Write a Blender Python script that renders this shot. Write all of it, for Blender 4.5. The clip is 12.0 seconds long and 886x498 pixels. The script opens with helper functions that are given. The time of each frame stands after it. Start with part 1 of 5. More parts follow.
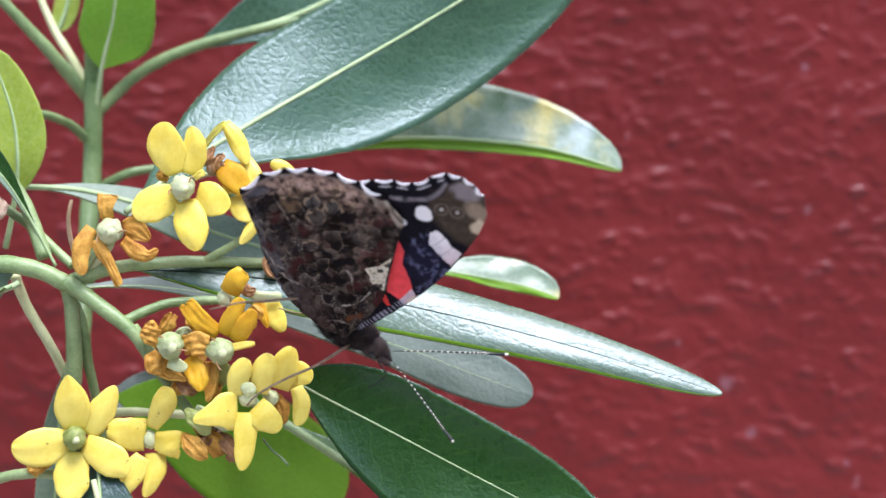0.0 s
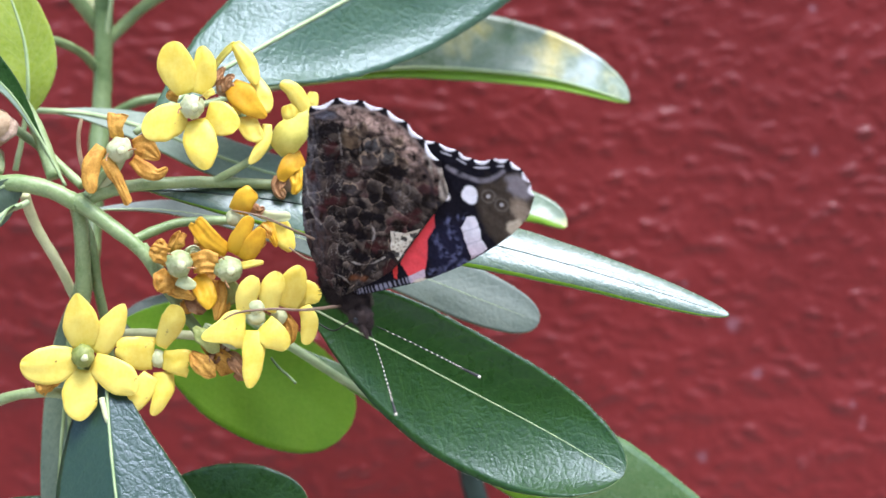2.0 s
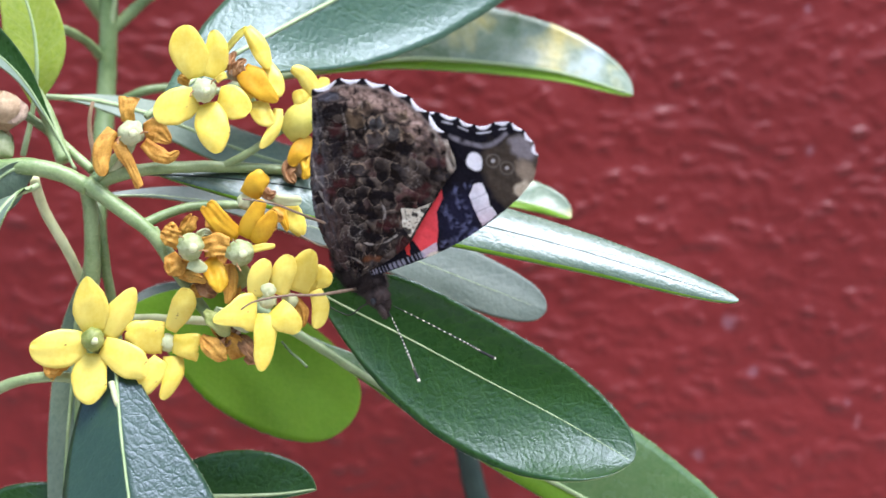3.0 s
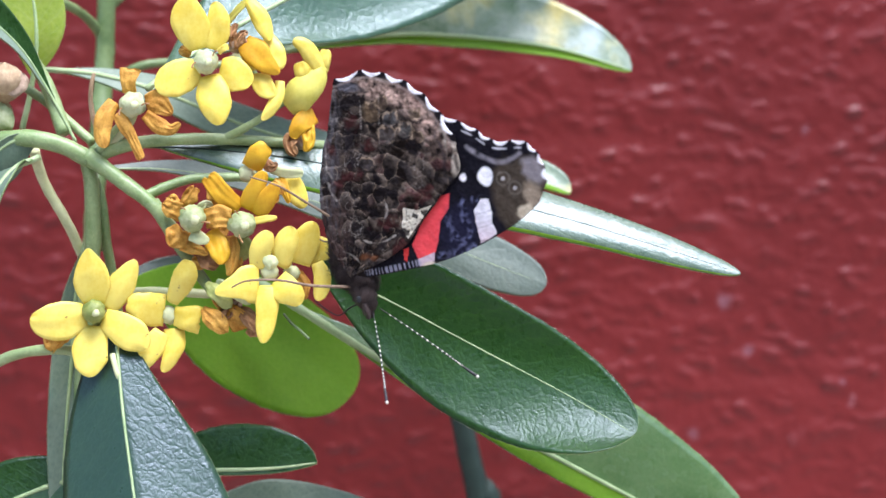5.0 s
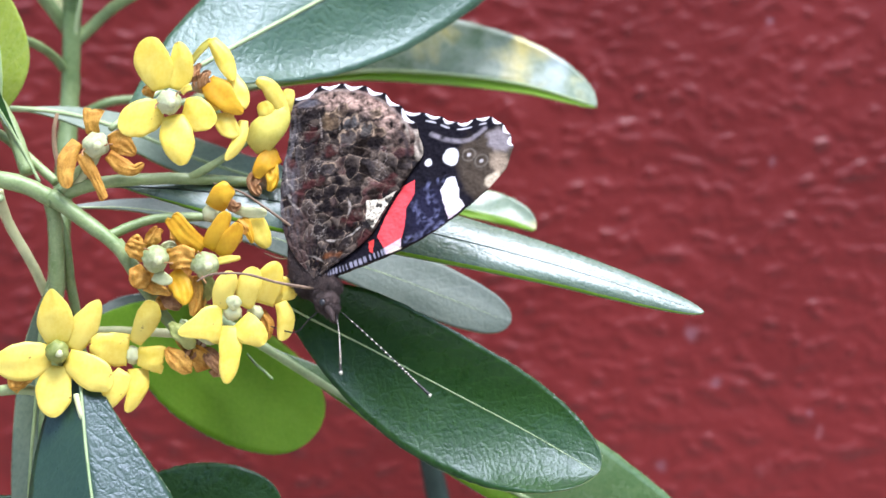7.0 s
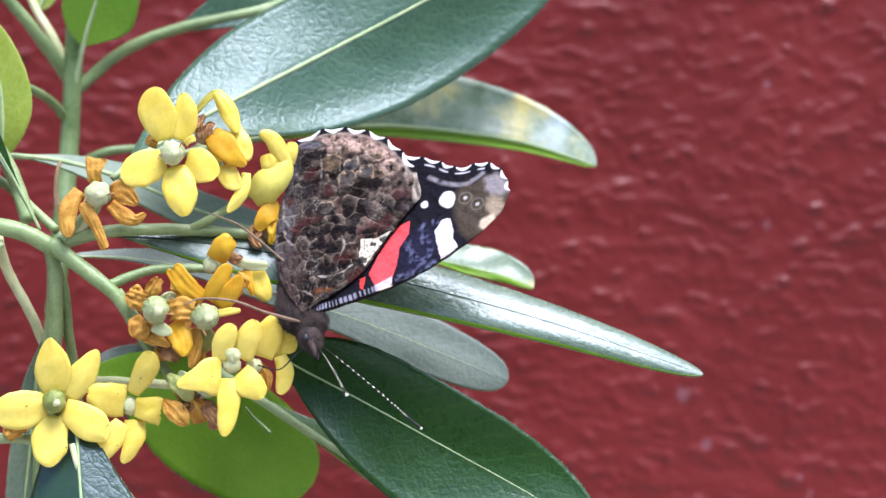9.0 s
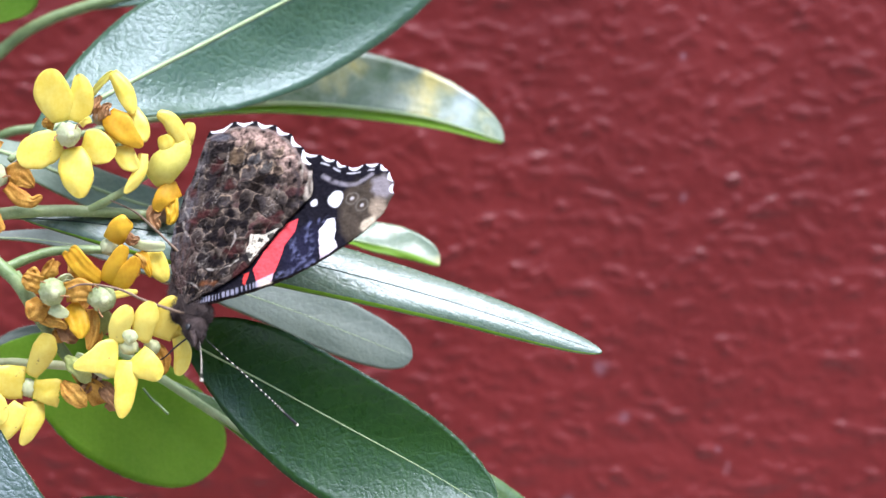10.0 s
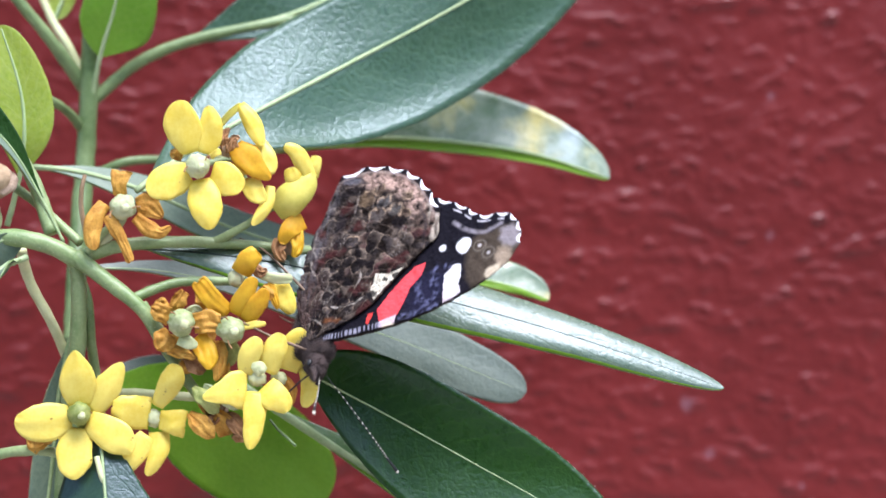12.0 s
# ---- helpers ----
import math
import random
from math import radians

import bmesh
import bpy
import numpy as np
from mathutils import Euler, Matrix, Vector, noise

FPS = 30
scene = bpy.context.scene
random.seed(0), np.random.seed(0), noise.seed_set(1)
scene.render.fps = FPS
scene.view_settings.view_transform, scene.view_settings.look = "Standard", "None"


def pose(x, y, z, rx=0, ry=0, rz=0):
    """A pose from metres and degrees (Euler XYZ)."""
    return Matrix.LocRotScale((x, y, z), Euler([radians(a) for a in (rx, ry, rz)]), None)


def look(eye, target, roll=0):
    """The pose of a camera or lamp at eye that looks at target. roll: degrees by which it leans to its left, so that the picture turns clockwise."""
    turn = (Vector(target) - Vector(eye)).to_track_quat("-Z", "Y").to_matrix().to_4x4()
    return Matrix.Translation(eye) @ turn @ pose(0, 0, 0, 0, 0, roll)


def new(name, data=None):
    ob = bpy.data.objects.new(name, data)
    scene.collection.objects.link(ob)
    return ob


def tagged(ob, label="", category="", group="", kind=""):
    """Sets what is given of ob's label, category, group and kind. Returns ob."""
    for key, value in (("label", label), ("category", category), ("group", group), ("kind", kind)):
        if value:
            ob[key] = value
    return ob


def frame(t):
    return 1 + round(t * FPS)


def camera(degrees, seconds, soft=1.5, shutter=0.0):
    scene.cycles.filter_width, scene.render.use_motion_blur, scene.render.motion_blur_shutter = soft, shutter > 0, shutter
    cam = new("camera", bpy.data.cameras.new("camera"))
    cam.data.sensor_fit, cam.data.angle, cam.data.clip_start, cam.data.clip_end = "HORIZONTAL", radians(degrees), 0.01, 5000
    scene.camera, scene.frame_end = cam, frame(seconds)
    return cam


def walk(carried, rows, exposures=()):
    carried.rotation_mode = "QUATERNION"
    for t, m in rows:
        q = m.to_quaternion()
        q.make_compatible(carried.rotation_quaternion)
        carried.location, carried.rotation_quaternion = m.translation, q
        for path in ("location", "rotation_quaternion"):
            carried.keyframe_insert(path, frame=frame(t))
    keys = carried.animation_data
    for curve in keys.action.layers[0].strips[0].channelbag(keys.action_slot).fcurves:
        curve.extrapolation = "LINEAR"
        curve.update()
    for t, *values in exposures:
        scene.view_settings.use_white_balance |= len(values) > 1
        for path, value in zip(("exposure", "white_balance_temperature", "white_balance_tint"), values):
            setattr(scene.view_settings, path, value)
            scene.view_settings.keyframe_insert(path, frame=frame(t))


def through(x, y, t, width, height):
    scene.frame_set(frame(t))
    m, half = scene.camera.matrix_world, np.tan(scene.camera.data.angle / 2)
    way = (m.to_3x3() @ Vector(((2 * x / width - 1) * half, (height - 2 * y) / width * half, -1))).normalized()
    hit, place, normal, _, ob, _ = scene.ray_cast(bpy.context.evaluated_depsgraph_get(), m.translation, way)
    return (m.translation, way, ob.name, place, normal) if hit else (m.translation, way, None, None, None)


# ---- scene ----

# The camera: a long lens held about 40 cm from the flowers (places in millimetres).
MM = 0.001
cam = camera(20.0, 12.0, soft=1.5, shutter=0.5)
cam.data.dof.use_dof, cam.data.dof.focus_distance, cam.data.dof.aperture_fstop = True, 0.398, 16.0
PATH = [
    (0, (13.25, -398.09, 22.32), (11.18, 1.76, 11.51), -0.73),
    (0.5, (16.31, -399.01, 21.65), (15.02, 0.82, 10.16), -0.78),
    (1, (19.56, -399.39, 19.85), (17.51, 0.43, 8.09), -0.96),
    (1.5, (20.53, -399.95, 13.89), (13.82, -0.13, 3.90), -0.64),
    (2, (12.59, -399.80, 6.06), (9.76, 0.13, -1.09), -0.43),
    (2.5, (2.92, -399.80, -2.81), (9.72, 0.14, -0.29), -0.30),
    (3, (0.50, -400.36, -4.96), (7.98, -0.43, -3.52), -0.20),
    (3.2, (-1.25, -399.87, -4.96), (6.84, 0.05, -3.76), -0.36),
    (4.8, (-3.12, -399.72, -10.23), (6.49, 0.16, -8.57), -0.03),
    (5, (-5.19, -399.58, -10.43), (7.66, 0.21, -7.91), -0.16),
    (5.5, (-11.12, -398.84, -13.61), (5.20, 0.78, -7.47), 0.00),
    (6, (-11.36, -399.16, -8.65), (7.85, 0.37, -5.38), -0.28),
    (6.5, (-5.38, -400.05, -8.05), (10.73, -0.39, -4.20), -0.54),
    (7, (-1.40, -400.25, -4.60), (13.49, -0.54, -1.64), -0.26),
    (7.5, (3.63, -399.43, -3.25), (16.20, 0.33, 2.23), -0.10),
    (7.7, (5.42, -399.16, -2.71), (16.76, 0.65, 1.87), 0.06),
    (9.3, (-9.10, -399.40, -4.31), (13.47, -0.23, 7.94), 0.92),
    (9.5, (-5.89, -400.82, -1.38), (15.68, -1.53, 8.68), 0.64),
    (10, (8.14, -399.99, 0.21), (29.55, -0.58, 4.30), 0.51),
    (10.5, (1.63, -401.38, 2.36), (22.76, -1.96, 7.11), 0.59),
    (11, (-10.44, -402.31, -0.17), (13.53, -3.03, 2.56), 0.92),
    (11.5, (-14.66, -400.79, -2.35), (12.04, -1.74, 4.78), 1.03),
    (12, (-23.13, -400.30, -0.81), (9.27, -1.74, 9.48), 1.10),
]
walk(cam, [(t, look(Vector(eye) * MM, Vector(target) * MM, roll)) for t, eye, target, roll in PATH],
     exposures=[(0, 1.06), (2, 1.20), (3, 1.19), (5.5, 1.16), (6.5, 1.18), (7.5, 1.23), (9.5, 1.08), (10.5, 1.23), (11, 1.22), (12, 1.06)])

# Light: a bright, softly veiled sky.
world = bpy.data.worlds.new("sky")
scene.world = world
world.use_nodes = True
wn = world.node_tree.nodes
sky = wn.new("ShaderNodeTexSky")
sky.sky_type = "NISHITA"
sky.sun_disc = False
sky.sun_elevation, sky.sun_rotation = radians(67.5), radians(155)
sky.dust_density, sky.air_density = 1.5, 1.0
wn["Background"].inputs["Strength"].default_value = 0.21
world.node_tree.links.new(sky.outputs[0], wn["Background"].inputs[0])
sun = new("sun", bpy.data.lights.new("sun", "SUN"))
sun.data.energy, sun.data.angle, sun.data.color = 2.6, radians(32), (1.0, 0.995, 1.14)
sun.matrix_world = look((0.35, -0.75, 2.0), (0, 0, 0))


# ---- materials ----
def linked(nt, a, b):
    nt.links.new(a, b)


def ramp(nt, fac, stops):
    node = nt.nodes.new("ShaderNodeValToRGB")
    el = node.color_ramp.elements
    while len(el) < len(stops):
        el.new(0.5)
    for e, (p, c) in zip(el, stops):
        e.position, e.color = p, (*c, 1)
    linked(nt, fac, node.inputs[0])
    return node.outputs[0]


def tex_noise(nt, vec, scale, detail=4, rough=0.55, distort=0.0):
    n = nt.nodes.new("ShaderNodeTexNoise")
    n.inputs["Scale"].default_value, n.inputs["Detail"].default_value = scale, detail
    n.inputs["Roughness"].default_value, n.inputs["Distortion"].default_value = rough, distort
    linked(nt, vec, n.inputs["Vector"])
    return n.outputs["Fac"]


def math_node(nt, op, a, b=0.0, c=0.0):
    n = nt.nodes.new("ShaderNodeMath")
    n.operation = op
    for i, v in enumerate((a, b, c)):
        if isinstance(v, (int, float)):
            n.inputs[i].default_value = v
        else:
            linked(nt, v, n.inputs[i])
    return n.outputs[0]


def mixed(nt, fac, a, b, blend="MIX"):
    n = nt.nodes.new("ShaderNodeMix")
    n.data_type, n.blend_type = "RGBA", blend
    for sock, v in ((n.inputs[0], fac), (n.inputs[6], a), (n.inputs[7], b)):
        if isinstance(v, (int, float)):
            sock.default_value = v
        elif isinstance(v, tuple):
            sock.default_value = (*v, 1)
        else:
            linked(nt, v, sock)
    return n.outputs[2]


def bumped(nt, bsdf, height, strength, distance, under=None):
    n = nt.nodes.new("ShaderNodeBump")
    n.inputs["Strength"].default_value, n.inputs["Distance"].default_value = strength, distance
    linked(nt, height, n.inputs["Height"])
    if under is not None:
        linked(nt, under, n.inputs["Normal"])
    linked(nt, n.outputs[0], bsdf.inputs["Normal"])
    return n.outputs[0]


def blank(name, rough=0.5, spec=0.5):
    m = bpy.data.materials.new(name)
    m.use_nodes = True
    nt = m.node_tree
    b = nt.nodes["Principled BSDF"]
    b.inputs["Roughness"].default_value = rough
    b.inputs["Specular IOR Level"].default_value = spec
    co = nt.nodes.new("ShaderNodeTexCoord").outputs["Object"]
    return m, nt, b, co


def through_light(nt, b, color, amount):
    """Some of the light passes through a thin blade."""
    tr = nt.nodes.new("ShaderNodeBsdfTranslucent")
    linked(nt, color, tr.inputs["Color"])
    mix = nt.nodes.new("ShaderNodeMixShader")
    mix.inputs[0].default_value = amount
    linked(nt, b.outputs[0], mix.inputs[1])
    linked(nt, tr.outputs[0], mix.inputs[2])
    linked(nt, mix.outputs[0], nt.nodes["Material Output"].inputs["Surface"])


def plain(name, dark, light, scale, rough=0.5, spec=0.5, bump=0.2, dist=0.0001, through=0.0, stops=None, specks=None):
    m, nt, b, co = blank(name, rough, spec)
    rnd = nt.nodes.new("ShaderNodeObjectInfo").outputs["Random"]
    big = tex_noise(nt, co, scale, 5)
    fine = tex_noise(nt, co, scale * 7, 4)
    f = math_node(nt, "MULTIPLY_ADD", fine, 0.35, math_node(nt, "MULTIPLY", big, 0.75))
    f = math_node(nt, "MULTIPLY_ADD", rnd, 0.16, math_node(nt, "SUBTRACT", f, 0.12))
    col = ramp(nt, f, stops or [(0.3, dark), (0.65, light)])
    linked(nt, col, b.inputs["Base Color"])
    if specks:
        dots = ramp(nt, tex_noise(nt, co, 620, 2), [(0.72, (0, 0, 0)), (0.76, (0.75, 0.75, 0.75))])
        col = mixed(nt, dots, col, specks)
        linked(nt, col, b.inputs["Base Color"])
    if bump:
        bumped(nt, b, fine, bump, dist)
    if through:
        through_light(nt, b, col, through)
    return m


def leaf_material(name, dark, light, rough=0.4, through=0.12, quilt=0.35, vein=(0.2, 0.3, 0.14), vein_amount=0.35, patches=None, spec=0.5, sky_tint=(1, 1, 1)):
    m, nt, b, co = blank(name, rough, spec)
    # tints the gloss bluish in place of a bluer sky reflection
    b.inputs["Specular Tint"].default_value = (*sky_tint, 1)
    rnd = nt.nodes.new("ShaderNodeObjectInfo").outputs["Random"]
    uv = nt.nodes.new("ShaderNodeUVMap").outputs["UV"]
    sep = nt.nodes.new("ShaderNodeSeparateXYZ")
    linked(nt, uv, sep.inputs[0])
    u, v = sep.outputs[0], sep.outputs[1]
    av = math_node(nt, "ABSOLUTE", v)
    wob = tex_noise(nt, co, 260, 2)
    along = math_node(nt, "MULTIPLY_ADD", u, 15.0, math_node(nt, "MULTIPLY_ADD", av, -2.2, math_node(nt, "MULTIPLY", wob, 0.9)))
    line = math_node(nt, "ABSOLUTE", math_node(nt, "SUBTRACT", math_node(nt, "FRACT", along), 0.5))
    line = math_node(nt, "SMOOTH_MIN", math_node(nt, "MULTIPLY", line, 9.0), 1.0, 0.3)
    net = nt.nodes.new("ShaderNodeVectorMath")
    net.operation = "MULTIPLY_ADD"
    warp = nt.nodes.new("ShaderNodeTexNoise")
    warp.inputs["Scale"].default_value = 300
    linked(nt, co, warp.inputs["Vector"])
    linked(nt, warp.outputs["Color"], net.inputs[0])
    net.inputs[1].default_value = (0.0022, 0.0022, 0.0022)
    linked(nt, co, net.inputs[2])
    heights = []
    for scale, sharp in ((640, 2.6), (1500, 2.0)):
        vor = nt.nodes.new("ShaderNodeTexVoronoi")
        vor.feature = "DISTANCE_TO_EDGE"
        vor.inputs["Scale"].default_value = scale
        linked(nt, net.outputs[0], vor.inputs["Vector"])
        heights.append(math_node(nt, "SMOOTH_MIN", math_node(nt, "MULTIPLY", vor.outputs["Distance"], sharp), 0.8, 0.4))
    wrinkle = tex_noise(nt, co, 170, 3, 0.5, 0.4)
    cell = math_node(nt, "MULTIPLY_ADD", heights[1], 0.32, math_node(nt, "MULTIPLY_ADD", heights[0], 0.5, math_node(nt, "MULTIPLY", wrinkle, 0.45)))
    big = tex_noise(nt, co, 90, 4)
    fine = tex_noise(nt, co, 1500, 3)
    f = math_node(nt, "MULTIPLY_ADD", fine, 0.5, math_node(nt, "MULTIPLY", big, 0.75))
    f = math_node(nt, "MULTIPLY_ADD", rnd, 0.12, math_node(nt, "SUBTRACT", f, 0.16))
    col = ramp(nt, f, [(0.3, dark), (0.7, light)])
    if patches:
        spots = tex_noise(nt, co, 95, 3, 0.5, 0.3)
        mask = ramp(nt, spots, [(0.46, (0, 0, 0)), (0.66, (1, 1, 1))])
        col = mixed(nt, mask, col, patches)
        # bluish-white patches put the sky's sheen into the leaf colour
        sheen_patch = ramp(nt, tex_noise(nt, co, 70, 3, 0.55, 0.5), [(0.52, (0, 0, 0)), (0.66, (0.75, 0.75, 0.75))])
        col = mixed(nt, sheen_patch, col, (0.54, 0.65, 0.67))
        dark_mask = ramp(nt, tex_noise(nt, co, 130, 3, 0.5, 0.4), [(0.30, (0.8, 0.8, 0.8)), (0.44, (0, 0, 0))])
        col = mixed(nt, dark_mask, col, (0.06, 0.13, 0.05))
    mesh_veins = math_node(nt, "MULTIPLY", math_node(nt, "SUBTRACT", 0.8, heights[0]), vein_amount)
    veins = math_node(nt, "MULTIPLY_ADD", math_node(nt, "SUBTRACT", 1.0, line), vein_amount, mesh_veins)
    col = mixed(nt, veins, col, vein)
    linked(nt, col, b.inputs["Base Color"])
    r2 = math_node(nt, "MULTIPLY_ADD", tex_noise(nt, co, 400, 3), 0.25, rough - 0.12)
    linked(nt, r2, b.inputs["Roughness"])
    n1 = bumped(nt, b, math_node(nt, "MULTIPLY_ADD", line, 0.26, cell), quilt, 0.00055)
    bumped(nt, b, fine, 0.25, 0.00008, n1)
    if through:
        through_light(nt, b, col, through)
    return m


def wall_material():
    m, nt, b, co = blank("red_paint", 0.36, 0.32)
    big = tex_noise(nt, co, 25, 5)
    fine = tex_noise(nt, co, 700, 5, 0.6)
    f = math_node(nt, "MULTIPLY_ADD", fine, 0.3, math_node(nt, "MULTIPLY", big, 0.7))
    col = ramp(nt, f, [(0.3, (0.114, 0.0130, 0.0126)), (0.7, (0.172, 0.0205, 0.0196))])
    worn = ramp(nt, tex_noise(nt, co, 120, 6, 0.6), [(0.70, (0, 0, 0)), (0.76, (0.5, 0.5, 0.5))])
    col = mixed(nt, worn, col, (0.45, 0.2, 0.22))
    # bare spots where the paint has come off
    ragged = tex_noise(nt, co, 420, 3)
    for place, size in (((81.6, 90.0, 15.7), 1.5), ((65.5, 90.0, -17.6), 2.2), ((70.1, 90.0, -27.5), 1.8), ((59.3, 90.0, -43.4), 1.7), ((56.2, 90.0, -9.8), 1.1), ((88.7, 90.0, -33.6), 1.0), ((81.4, 90.0, 43.6), 1.2)):
        away = nt.nodes.new("ShaderNodeVectorMath")
        away.operation = "DISTANCE"
        away.inputs[1].default_value = Vector(place) * MM
        linked(nt, co, away.inputs[0])
        reach = math_node(nt, "ADD", math_node(nt, "MULTIPLY", ragged, 1.4), math_node(nt, "DIVIDE", away.outputs["Value"], size * 0.001))
        mask = ramp(nt, math_node(nt, "SUBTRACT", reach, 0.55), [(0.15, (0.26, 0.26, 0.26)), (1.0, (0, 0, 0))])
        col = mixed(nt, mask, col, (0.42, 0.30, 0.36))
    linked(nt, col, b.inputs["Base Color"])
    n1 = bumped(nt, b, tex_noise(nt, co, 420, 5, 0.65), 0.34, 0.0006)
    bumped(nt, b, fine, 0.15, 0.0003, n1)
    return m


def painted(name, rough, spec, sheen=0.0):
    """Colour from the mesh's own pattern of scales, with fine grain over it."""
    m, nt, b, co = blank(name, rough, spec)
    at = nt.nodes.new("ShaderNodeVertexColor")
    at.layer_name = "pattern"
    grain = tex_noise(nt, co, 5200, 3)
    col = mixed(nt, 0.5, at.outputs["Color"], ramp(nt, grain, [(0.3, (0.35, 0.35, 0.35)), (0.7, (0.7, 0.7, 0.7))]), "OVERLAY")
    linked(nt, col, b.inputs["Base Color"])
    bumped(nt, b, grain, 0.3, 0.00008)
    b.inputs["Sheen Weight"].default_value = sheen
    return m


M = {
    "wall": wall_material(),
    "render_grey": plain("grey_render", (0.10, 0.09, 0.075), (0.18, 0.16, 0.135), 4, 0.85, 0.2, 0.4, 0.003),
    "paving": plain("pale_bounce_ground", (0.26, 0.25, 0.235), (0.44, 0.42, 0.395), 9, 0.9, 0.2, 0.6, 0.01),
    "leaf": leaf_material("leaf_dark_green", (0.010, 0.040, 0.007), (0.023, 0.066, 0.013), 0.29, 0.08, 0.15, (0.06, 0.14, 0.03), 0.12, spec=0.36, sky_tint=(0.76, 0.89, 1.0)),
    "leaf_deep": leaf_material("leaf_deep_green", (0.012, 0.038, 0.014), (0.025, 0.060, 0.026), 0.32, 0.05, 0.17, (0.05, 0.10, 0.05), 0.12, spec=0.52, sky_tint=(0.70, 0.80, 1.0)),
    "leaf_blue": leaf_material("leaf_grey_green", (0.020, 0.058, 0.026), (0.046, 0.100, 0.052), 0.33, 0.06, 0.2, (0.09, 0.16, 0.09), 0.25, spec=0.58, sky_tint=(0.76, 0.90, 1.0)),
    # green brightened as if lit through, also laid on single leaf halves
    "leaf_backlit": leaf_material("leaf_bright_green", (0.22, 0.46, 0.022), (0.31, 0.57, 0.04), 0.5, 0.62, 0.08, (0.34, 0.55, 0.07), 0.12),
    "leaf_fresh": leaf_material("leaf_fresh_green", (0.15, 0.38, 0.02), (0.24, 0.48, 0.04), 0.5, 0.4, 0.08, (0.3, 0.5, 0.1), 0.2),
    "leaf_back": leaf_material("leaf_underside", (0.105, 0.165, 0.115), (0.185, 0.255, 0.18), 0.5, 0.08, 0.12, (0.3, 0.36, 0.26), 0.12),
    "leaf_grey": leaf_material("leaf_grey_underside", (0.072, 0.106, 0.086), (0.128, 0.166, 0.134), 0.5, 0.06, 0.14, (0.24, 0.29, 0.22), 0.1),
    "leaf_lime": leaf_material("leaf_lime", (0.25, 0.38, 0.03), (0.42, 0.52, 0.07), 0.45, 0.35, 0.12, (0.46, 0.55, 0.2), 0.2),
    "leaf_mottled": leaf_material("leaf_mottled", (0.13, 0.21, 0.13), (0.27, 0.34, 0.25), 0.28, 0.12, 0.1, (0.3, 0.36, 0.18), 0.08, (0.68, 0.60, 0.22), spec=0.6),
    "leaf_gloss": leaf_material("leaf_glossy", (0.055, 0.105, 0.065), (0.12, 0.175, 0.125), 0.27, 0.08, 0.14, (0.3, 0.34, 0.2), 0.12, spec=0.66, sky_tint=(0.84, 0.93, 1.0)),
    "leaf_pale": leaf_material("leaf_pale_green", (0.07, 0.15, 0.045), (0.14, 0.24, 0.10), 0.25, 0.2, 0.06, (0.22, 0.32, 0.13), 0.12, spec=0.65, sky_tint=(0.85, 0.94, 1.0)),
    "rim": plain("leaf_rim", (0.10, 0.17, 0.05), (0.20, 0.28, 0.11), 300, 0.5, 0.4),
    "rib": plain("leaf_rib", (0.25, 0.36, 0.16), (0.40, 0.50, 0.26), 300, 0.5, 0.4),
    "stem": plain("green_stem", (0.145, 0.235, 0.075), (0.315, 0.405, 0.185), 260, 0.4, 0.5, 0.35, 0.0003),
    "stem_dark": plain("dark_stem", (0.010, 0.025, 0.020), (0.025, 0.045, 0.035), 160, 0.6, 0.3, 0.3, 0.0002),
    "stem_back": plain("grey_green_stem", (0.08, 0.14, 0.045), (0.20, 0.28, 0.115), 140, 0.45, 0.45, 0.3, 0.0002),
    "petal": plain("yellow_petal", (0.83, 0.62, 0.06), (0.93, 0.78, 0.17), 250, 0.42, 0.4, 0.2, 0.0001, 0.18, specks=(0.22, 0.09, 0.02)),
    "petal_green": plain("greenish_petal", (0.66, 0.60, 0.07), (0.84, 0.77, 0.18), 250, 0.5, 0.35, 0.25, 0.0001, 0.2),
    "petal_deep": plain("golden_petal", (0.62, 0.28, 0.01), (0.80, 0.48, 0.03), 250, 0.5, 0.35, 0.3, 0.0001, 0.2),
    "wilt": plain("withered_petal", (0.42, 0.17, 0.018), (0.86, 0.50, 0.10), 420, 0.6, 0.3, 0.5, 0.0003, 0.25),
    "wilt_dark": plain("brown_petal", (0.18, 0.075, 0.03), (0.50, 0.27, 0.12), 420, 0.7, 0.3, 0.7, 0.0002, 0.05),
    "ovary": plain("seed_pod", (0.19, 0.26, 0.07), (0.50, 0.53, 0.31), 230, 0.6, 0.3, 0.5, 0.0003),
    "pod_green": plain("olive_pod", (0.15, 0.20, 0.04), (0.36, 0.38, 0.12), 300, 0.5, 0.4, 0.5, 0.0003),
    "pistil": plain("pale_pistil", (0.45, 0.50, 0.24), (0.62, 0.64, 0.36), 300, 0.5, 0.4),
    "dry_pale": plain("pale_dry_bract", (0.27, 0.17, 0.09), (0.50, 0.37, 0.23), 260, 0.75, 0.2, 0.6, 0.0003),
    "dry": plain("dry_bract", (0.22, 0.15, 0.10), (0.48, 0.36, 0.26), 320, 0.75, 0.2, 0.6, 0.0003),
    "wing": painted("wing_scales", 0.75, 0.03, 0.0),
    "fur": plain("brown_hair", (0.006, 0.0045, 0.0048), (0.082, 0.056, 0.050), 620, 0.7, 0.3, 0.8, 0.0004),
    "black": plain("black_horn", (0.008, 0.008, 0.010), (0.02, 0.02, 0.022), 900, 0.45, 0.4),
    "cream": plain("cream_scales", (0.6, 0.55, 0.42), (0.8, 0.76, 0.64), 900, 0.6, 0.3),
